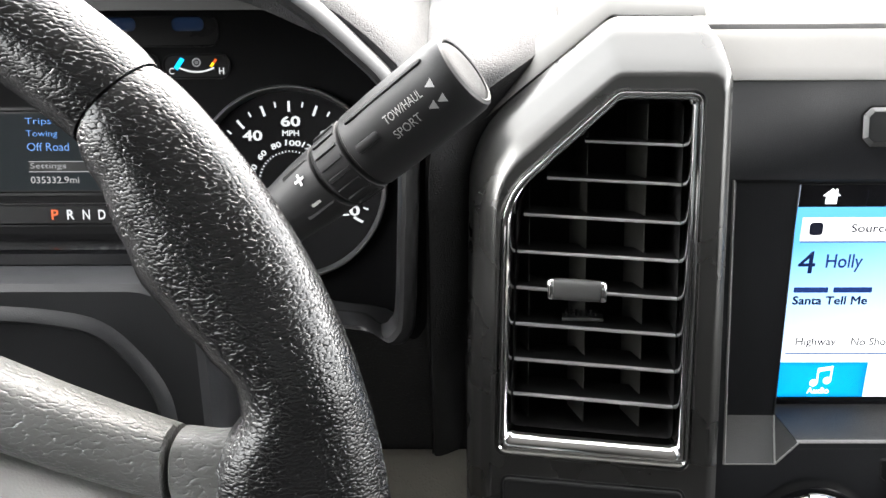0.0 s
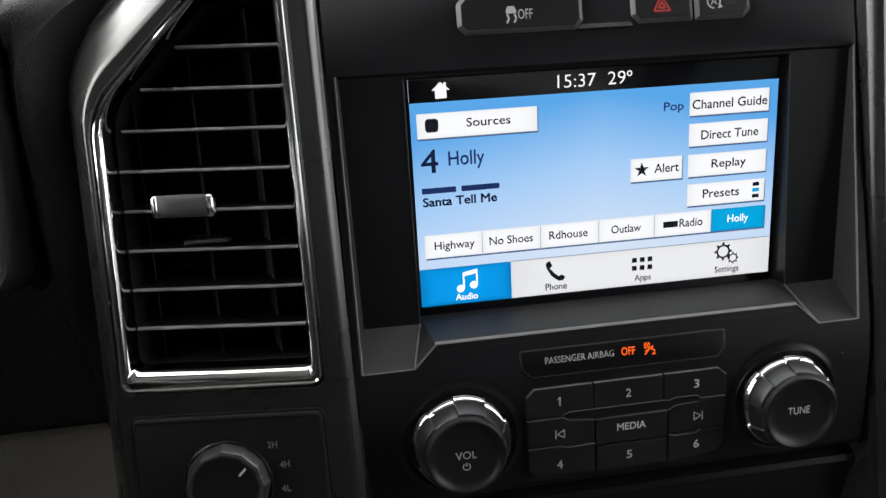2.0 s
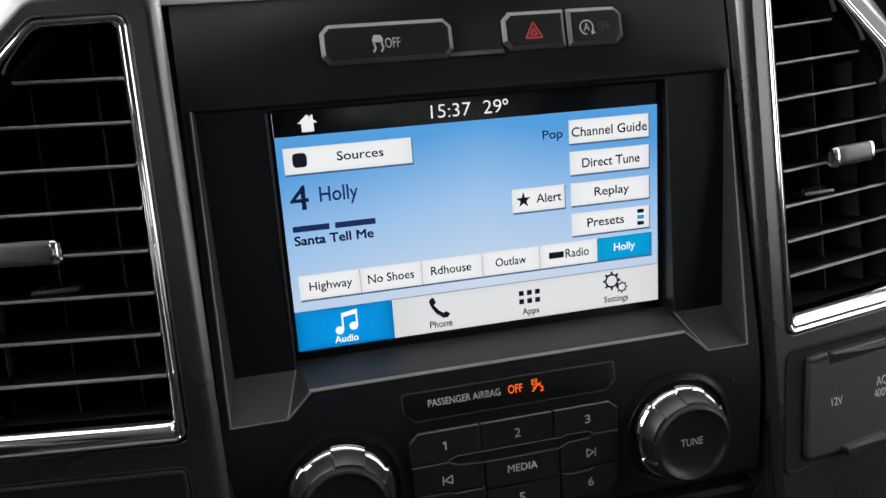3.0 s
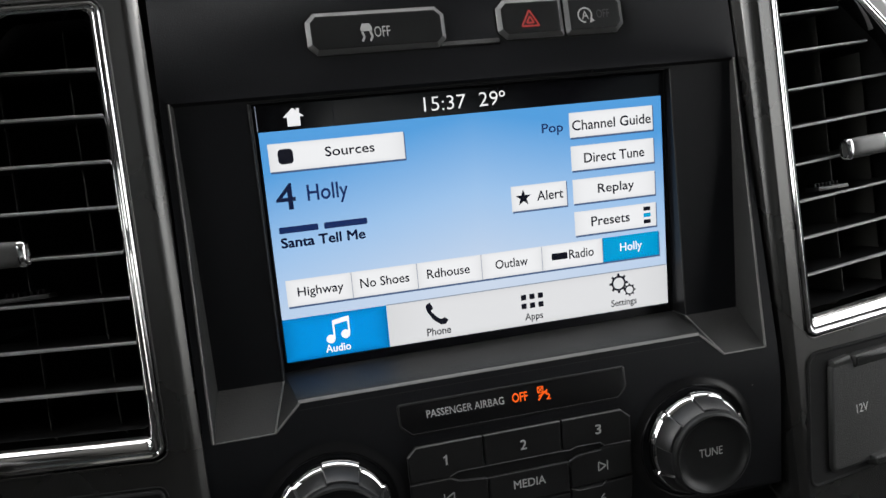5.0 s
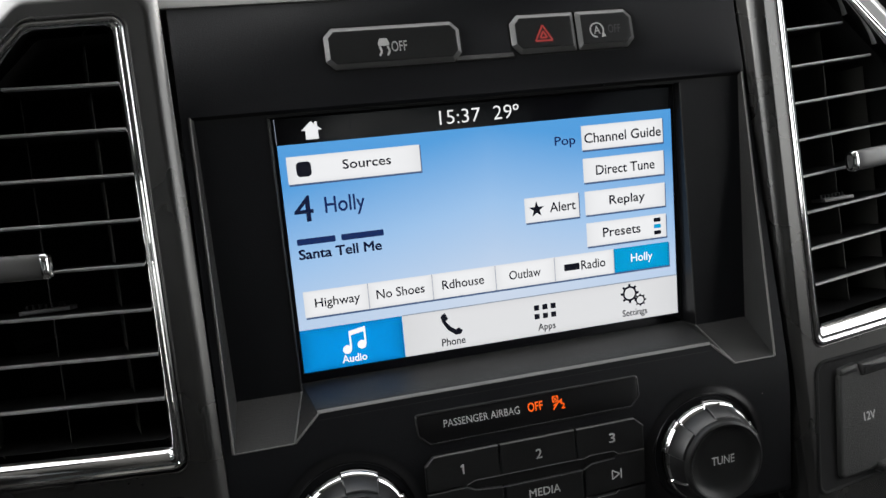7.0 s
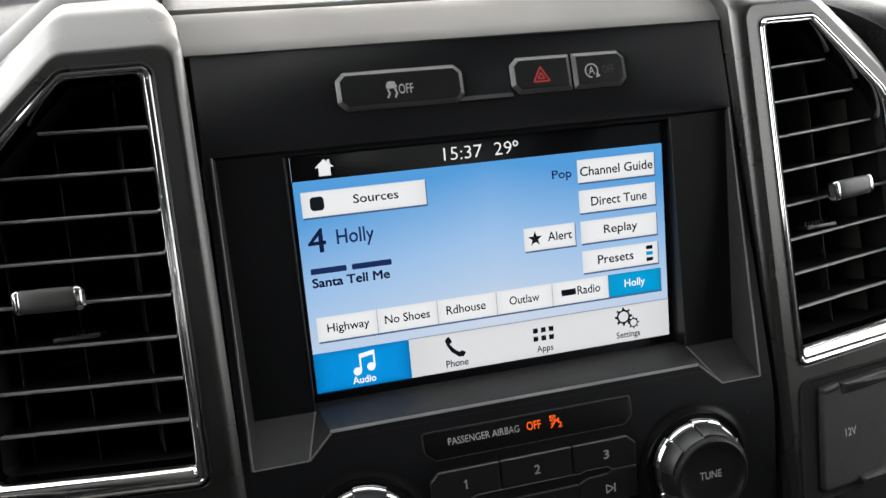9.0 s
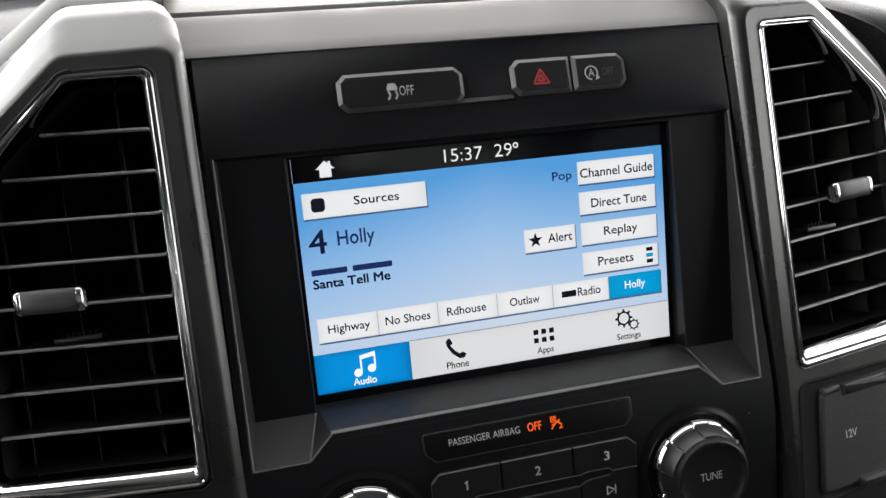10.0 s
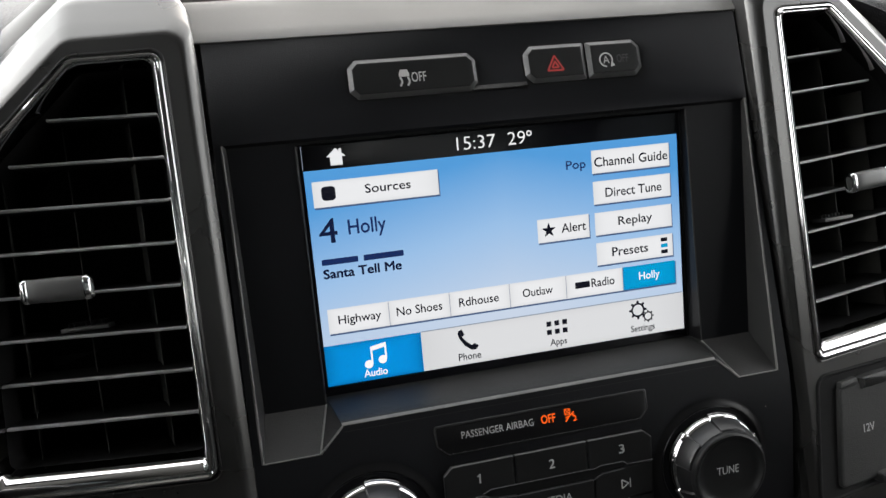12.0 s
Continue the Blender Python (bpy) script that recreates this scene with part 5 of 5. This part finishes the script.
def selector():
    """Drive selector below the driver's vent."""
    t = thing("drive_selector", VENT[-1] @ Matrix.Translation((-43 * MM, -40 * MM, 0)), "black drive selector plate with rotary knob", "rotary switch")
    o = rounded([(-39.6, -58), (40.8, -58), (41.2, 27.6), (-39.9, 30.4)], 3.0, 4)
    part("seam", profile(o, [(-1.2, 0.1), (-0.9, 0.5), (0.0, 0.5)], False, True), DEEP, t)
    part("plate", profile(o, [(0.0, 0.4), (0.1, 0.9), (0.4, 1.5), (1.0, 1.85), (1.5, 1.85), (2.0, 1.65), (2.3, 1.6), (2.7, 1.6)]), KEY, t)
    part("collar", lathe([(19.5, 1.2), (19.2, 3.2), (18.4, 3.8), (17.6, 3.0)], 48, cap=False, x=-1.4, y=-0.6), PIANO, t)
    kb = part("knob", lathe([(18.2, 2.8), (18.3, 4.0), (17.2, 7.6), (16.4, 8.8), (15.2, 9.4), (14.2, 9.2)], 12, x=-1.4, y=-0.6, cap=False), SELECTOR_SKIN, t, "grey faceted knob rim", sharp=20)
    part("knob_face", lathe([(14.6, 9.2), (14.0, 8.6), (12, 8.4), (4, 8.4)], 48, x=-1.4, y=-0.6), KEY, kb)
    part("pointer", stroke((5.0, 4.6), (8.0, 7.6), 0.95, 8.7), PRINT, kb, "pale pointer line")
    for text, x, y in (("2H", 18.6, 14.6), ("4H", 23.0, 5.4), ("4L", 22.6, -5.4)):
        lettering("caption", text, STALK_PRINT, t, x - 2.1, y - 1.5, x + 2.1, y + 1.5, 1.68, bold=0.012)


selector()


def outlet_cover():
    """Power socket flap below the passenger's vent."""
    t = thing("power_outlet_cover", VENT[1] @ Matrix.Translation((43 * MM, -40 * MM, 0)), "black hinged power outlet cover with white lettering", "socket cover")

    def own(pts):
        return [(x - 43, y + 40) for x, y in pts]

    o = rounded(own([(-7.6, -68.0), (93, -65.5), (93, -9.2), (-1.2, -9.4)]), [4, 4, 4, 6], 5)
    part("well", profile(o, [(-1.2, 0.1), (-0.8, 1.1), (-0.2, 1.2), (0.4, 0.8), (0.6, 0.65)], False, True), DEEP, t)
    lid = part("lid", profile(rounded(own([(3.4, -64.0), (88, -62.0), (88, -15.2), (8.8, -15.4)]), [3, 3, 3, 3], 4), [(0, 0.5), (0, 2.3), (0.25, 2.85), (0.9, 3.2), (1.6, 3.2)]), LID, t, "black grained lid")
    part("hinge_lug", slab(rounded(own([(9.0, -17.4), (20.8, -16.8), (20.8, -12.6), (9.6, -13.6)]), 1.2, 3), 0.5, 3.6, 1.2), LID, lid)
    part("hinge", slab(rounded(own([(21.6, -19.2), (59.5, -18.4), (59.5, -12.2), (21.6, -13.0)]), 1.0, 3), 0.5, 4.8, 1.8), LID, lid)
    part("hinge_lug", slab(rounded(own([(60.3, -17.0), (86, -16.6), (86, -12.6), (60.3, -12.6)]), 1.2, 3), 0.5, 3.6, 1.2), LID, lid)
    part("thumb_tab", slab(rounded(own([(27.2, -66.0), (53.6, -64.4), (52.6, -59.4), (25.6, -60.6)]), 1.4, 3), 0.5, 6.4, 1.8), LID, lid)
    for word, x0, y0, x1, y1 in (("12V", 20.8, -40.0, 28.0, -36.0), ("AC 1", 50.6, -36.2, 60.6, -31.6), ("400W", 48.8, -42.2, 60.6, -37.8)):
        lettering("caption", word, PRINT, lid, x0 - 43, y0 + 40, x1 - 43, y1 + 40, 3.35, bold=0.014)


outlet_cover()


# ---------------------------------------------------------------- gear stalk
def stalk():
    tip = Vector((-0.2353, -0.0602, 1.3095))
    root = tip - Vector((0.7569, -0.2041, 0.6208)) * 0.105
    ax = (tip - root).normalized()
    # local z along the stalk, origin at the tip; local y faces the driver
    face = (Vector((0, -1, 0.25)) - ax * ax.dot(Vector((0, -1, 0.25)))).normalized()
    xx = face.cross(ax)
    m = Matrix(((xx.x, face.x, ax.x, tip.x), (xx.y, face.y, ax.y, tip.y), (xx.z, face.z, ax.z, tip.z), (0, 0, 0, 1)))
    t = thing("gear_stalk", m, "black column gear stalk with printed captions", "gear lever")

    def tube(rows, mat, name, parent, n=40, cap0=False, cap1=False, label="", wob=None):
        loops = [[Vector((r * (wob(2 * math.pi * i / n) if wob else 1) * math.cos(2 * math.pi * i / n), r * (wob(2 * math.pi * i / n) if wob else 1) * math.sin(2 * math.pi * i / n), z)) * MM for i in range(n)] for z, r in rows]
        return part(name, loft(loops, cap0, cap1), mat, parent, label)

    body = tube([(-48.4, 14.6), (-48.0, 15.2), (-34, 15.6), (-8, 15.4), (-3, 15.1), (-0.8, 14.4), (0, 13.2), (-0.3, 12.5), (-1.6, 12.2)], STALK, "handle", t, 56)
    tube([(-1.8, 12.3), (-0.9, 11.9), (-0.5, 11.2), (-0.3, 7), (-0.25, 1)], STALK_END, "end_cap", body, 40, cap1=True, label="grey grained end cap")
    tube([(-48.2, 14.8), (-48.9, 14.0), (-49.7, 13.9), (-50.3, 14.6)], DEEP, "groove", t)
    ringp = tube([(-50.1, 14.2), (-50.7, 14.9), (-62.4, 14.5), (-63.4, 13.8)], STALK, "selector_ring", t, 96)
    for i in range(18):
        a = 2 * math.pi * i / 18
        c, s = math.cos(a), math.sin(a)
        rib = [[Vector((c * r - s * w, s * r + c * w, z)) * MM for w, r in ((-0.9, 14.2), (-0.6, 15.4), (0.6, 15.4), (0.9, 14.2))] for z in (-51.6, -61.6)]
        part("rib", loft(rib, True, True), STALK, ringp)
    tube([(-63.2, 14.0), (-63.9, 13.2), (-64.6, 13.1), (-65.2, 13.8)], DEEP, "groove", t)
    tube([(-65.0, 13.4), (-65.6, 14.0), (-78, 13.6), (-88, 12.6), (-125, 10.0)], STALK, "stem", t, 48, True, True)

    def on_skin(bm, r):
        """Wrap a flat print (x across, y along the stalk from the tip, mm) onto the skin that faces the driver."""
        for v in bm.verts:
            x, y, z = v.co.x / MM, v.co.y / MM, v.co.z / MM
            a = x / r
            v.co = Vector(((r + z) * math.sin(a), (r + z) * math.cos(a), y)) * MM
        return bm

    def word(text, along0, along1, x0, x1, r, mat=STALK_PRINT):
        """A word that reads towards the tip, between two distances from the tip and across x0..x1."""
        ob = lettering("caption", text, mat, t, -along0, x0, -along1, x1, 0.12)
        bm = bmesh.new()
        bm.from_mesh(ob.data)
        bmesh.ops.subdivide_edges(bm, edges=[e for e in bm.edges if e.calc_length() > 0.002], cuts=2)
        for v in bm.verts:
            v.co = Vector((v.co.y, v.co.x, v.co.z))
        on_skin(bm, r).to_mesh(ob.data)
        bm.free()

    word("TOW/HAUL", 30.2, 13.4, 0.4, 3.6, 15.66)
    word("SPORT", 30.2, 18.4, -5.8, -2.6, 15.66)
    marks = []
    for x0, y in ((2.2, 9.2), (-4.3, 8.6), (-4.3, 12.6)):
        marks.append(chip([(x0 + 2.05 * math.cos(q), -y + 2.05 * math.sin(q)) for q in (radians(37), radians(157), radians(277))], 0.1, 0.1))
    part("arrow_marks", on_skin(merge(*marks), 15.55), STALK_PRINT, t)
    plate = slab(rounded(rect(-9.5, -79.5, 11.5, -66.0), 1.0, 3), -1.4, 0.6, 0.5)
    pl = part("shift_key", on_skin(plate, 13.7), STALK, t)
    part("plus_mark", on_skin(merge(stroke((5.2, -69.6), (5.2, -74.2), 1.0, 0.72), stroke((2.9, -71.9), (7.5, -71.9), 1.0, 0.73)), 13.7), PRINT, pl)
    part("minus_mark", on_skin(stroke((-5.2, -69.8), (-5.2, -74.0), 1.1, 0.72), 13.7), PRINT, pl)
    part("ridge", on_skin(slab(rounded(rect(-1.8, -45, 1.6, -34.6), 1.4, 3), -1, 1.3, 0.8), 15.4), STALK, body)
    part("ridge", on_skin(slab(rounded(rect(11.0, -45, 13.4, -8), 1.2, 3), -1, 0.9, 0.6), 15.4), STALK, body)


stalk()


# ---------------------------------------------------------------- steering wheel
def steering_wheel():
    t = thing("steering_wheel", WHEEL, "black leather steering wheel with stitched spoke", "steering wheel")
    OUT = 0.2075

    def inner(deg):
        """Inner radius of the rim: swelling to a thumb rest above the spoke, flaring into it."""
        pts = [(-180, 0.176), (-60, 0.175), (-35, 0.170), (-20, 0.160), (-8, 0.148), (4, 0.148), (10, 0.152), (14.2, 0.158), (16.0, 0.166), (18.0, 0.1722), (20.5, 0.1732), (24.5, 0.1690), (28.5, 0.1655), (33.2, 0.1635), (38.0, 0.1668), (43.0, 0.1725), (48, 0.177), (60, 0.177), (180, 0.177)]
        a = deg if deg <= 180 else deg - 360
        for (a0, r0), (a1, r1) in zip(pts, pts[1:]):
            if a0 <= a <= a1:
                s = (a - a0) / (a1 - a0)
                s = s * s * (3 - 2 * s)
                return r0 + (r1 - r0) * s
        return 0.177

    def rim(a0, a1, grow, name, n):
        loops = []
        for i in range(n + 1):
            d = a0 + (a1 - a0) * i / n
            end = min(i, n - i)
            shrink = {0: 0.93, 1: 0.985}.get(end, 1.0)
            ri = inner(d)
            rc, hr = (OUT + ri) / 2, (OUT - ri) / 2 * shrink + grow
            ha = 0.0165 * shrink + grow
            loop = []
            for q in range(28):
                b = 2 * math.pi * q / 28
                rad = rc + hr * math.cos(b)
                z = ha * math.sin(b) * (1 - 0.10 * math.cos(b))
                loop.append(Vector((rad * math.cos(radians(d)), rad * math.sin(radians(d)), z)))
            loops.append(loop)
        return part(name, loft(loops, True, True), LEATHER, t)

    rim(-62, 46.52, 0.0, "grip_cover", 90)
    rim(46.68, 136.2, 0.0005, "rim_cover", 60)
    rim(136.4, 297, 0.0, "grip_cover", 90)
    bm = loft([[Vector(((0.192 + 0.012 * math.cos(b)) * math.cos(a), (0.192 + 0.012 * math.cos(b)) * math.sin(a), 0.012 * math.sin(b))) for b in [2 * math.pi * q / 12 for q in range(12)]] for a in [2 * math.pi * i / 64 for i in range(65)]])
    part("rim_core", bm, DEEP, t)

    def spoke(rows, name, mat, x_sign=1):
        """Rows of (x, top, bottom, front) in the wheel's plane."""
        loops = []
        for x, top, bot, z in rows:
            c, h = (top + bot) / 2, (top - bot) / 2
            loops.append([Vector((x_sign * x, c + h * math.copysign(abs(math.sin(b)) ** 0.8, math.sin(b)), z - 0.012 + 0.012 * math.copysign(abs(math.cos(b)) ** 0.8, math.cos(b)))) for b in [2 * math.pi * q / 24 for q in range(24)]])
        return part(name, loft(loops, True, True), mat, t)

    # spoke leather is coloured paler than the rim to carry the light on it
    for sgn in (1, -1):
        spoke([(0.178, 0.046, -0.030, 0.012), (0.166, 0.0475, -0.018, 0.013), (0.156, 0.047, 0.004, 0.0135), (0.1462, 0.0475, 0.027, 0.0135), (0.1455, 0.0465, 0.029, 0.0125)], "spoke_end", LIT_LEATHER, sgn)
        spoke([(0.1442, 0.0475, 0.028, 0.0125), (0.1435, 0.0485, 0.027, 0.0138), (0.130, 0.0535, 0.032, 0.015), (0.112, 0.0615, 0.0385, 0.017), (0.092, 0.0705, 0.0465, 0.018), (0.07, 0.078, 0.054, 0.019)], "spoke_cover", LIT_LEATHER, sgn)
        spoke([(0.152, 0.0205, -0.034, 0.010), (0.1435, 0.0240, -0.036, 0.0125), (0.128, 0.0290, -0.040, 0.0145), (0.110, 0.0360, -0.045, 0.0165), (0.088, 0.0445, -0.05, 0.018)], "spoke_trim", SILVER, sgn)
    hub = loft([[Vector((r * math.cos(b) * 1.15, 0.004 + r * math.sin(b) * 0.95, z)) for b in [2 * math.pi * q / 40 for q in range(40)]] for r, z in ((0.085, -0.02), (0.088, 0.012), (0.084, 0.026), (0.072, 0.034), (0.03, 0.038))], True, True)
    part("hub_cover", hub, PAD_DARK, t)
    col = loft([[Vector((0.6 * r * math.cos(b), 0.6 * r * math.sin(b), z)) for b in [2 * math.pi * q / 24 for q in range(24)]] for r, z in ((0.05, -0.01), (0.055, -0.06), (0.075, -0.09), (0.085, -0.16))], False, False)
    part("column_boss", col, STALK, t)


steering_wheel()


def column_shroud():
    """Moulded cover of the steering column behind the wheel, with a raised rounded border."""
    cx = -0.4644
    t = thing("column_cover", Matrix.Translation((cx, 0.0, 1.15)), "dark grey moulded steering column cover", "column cover")

    def outline(hw, top, bot, r):
        return rounded([(-hw, bot), (hw, bot), (hw, top), (-hw, top)], [0.012, 0.012, r, r], 8)

    rows = [(0.108, 0.016, -0.12, 0.020, 0.10), (0.124, 0.0765, -0.13, 0.026, -0.030), (0.1245, 0.0770, -0.13, 0.026, -0.044), (0.1235, 0.0760, -0.13, 0.026, -0.0495), (0.121, 0.0735, -0.128, 0.025, -0.052)]
    loops = [[Vector((x, y, z)) for x, z in outline(hw, top, bot, r)] for hw, top, bot, r, y in rows]
    part("shell", loft(loops, False, True), COLUMN, t)
    arc = [(-0.115, 0.0), (-0.1065, 0.014), (-0.104, 0.030), (-0.0955, 0.0450), (-0.083, 0.0575), (-0.066, 0.0620), (-0.043, 0.0640), (0.0, 0.0650), (0.043, 0.0640), (0.066, 0.0620), (0.083, 0.0575), (0.0955, 0.0450), (0.104, 0.030), (0.1065, 0.014), (0.1085, -0.03)]
    path = smooth_path(arc, 5)
    loops = []
    for i, p in enumerate(path):
        d = (path[min(i + 1, len(path) - 1)] - path[max(i - 1, 0)]).normalized()
        n = Vector((-d.y, d.x))
        loops.append([Vector((p.x + n.x * a, y, p.y + n.y * a)) for a, y in ((0.004, -0.0515), (0.003, -0.0530), (0.001, -0.0550), (-0.001, -0.0556), (-0.0025, -0.0545), (-0.0032, -0.0515))])
    part("border", loft(loops, closed=False), COLUMN, t, "raised rounded border")


column_shroud()
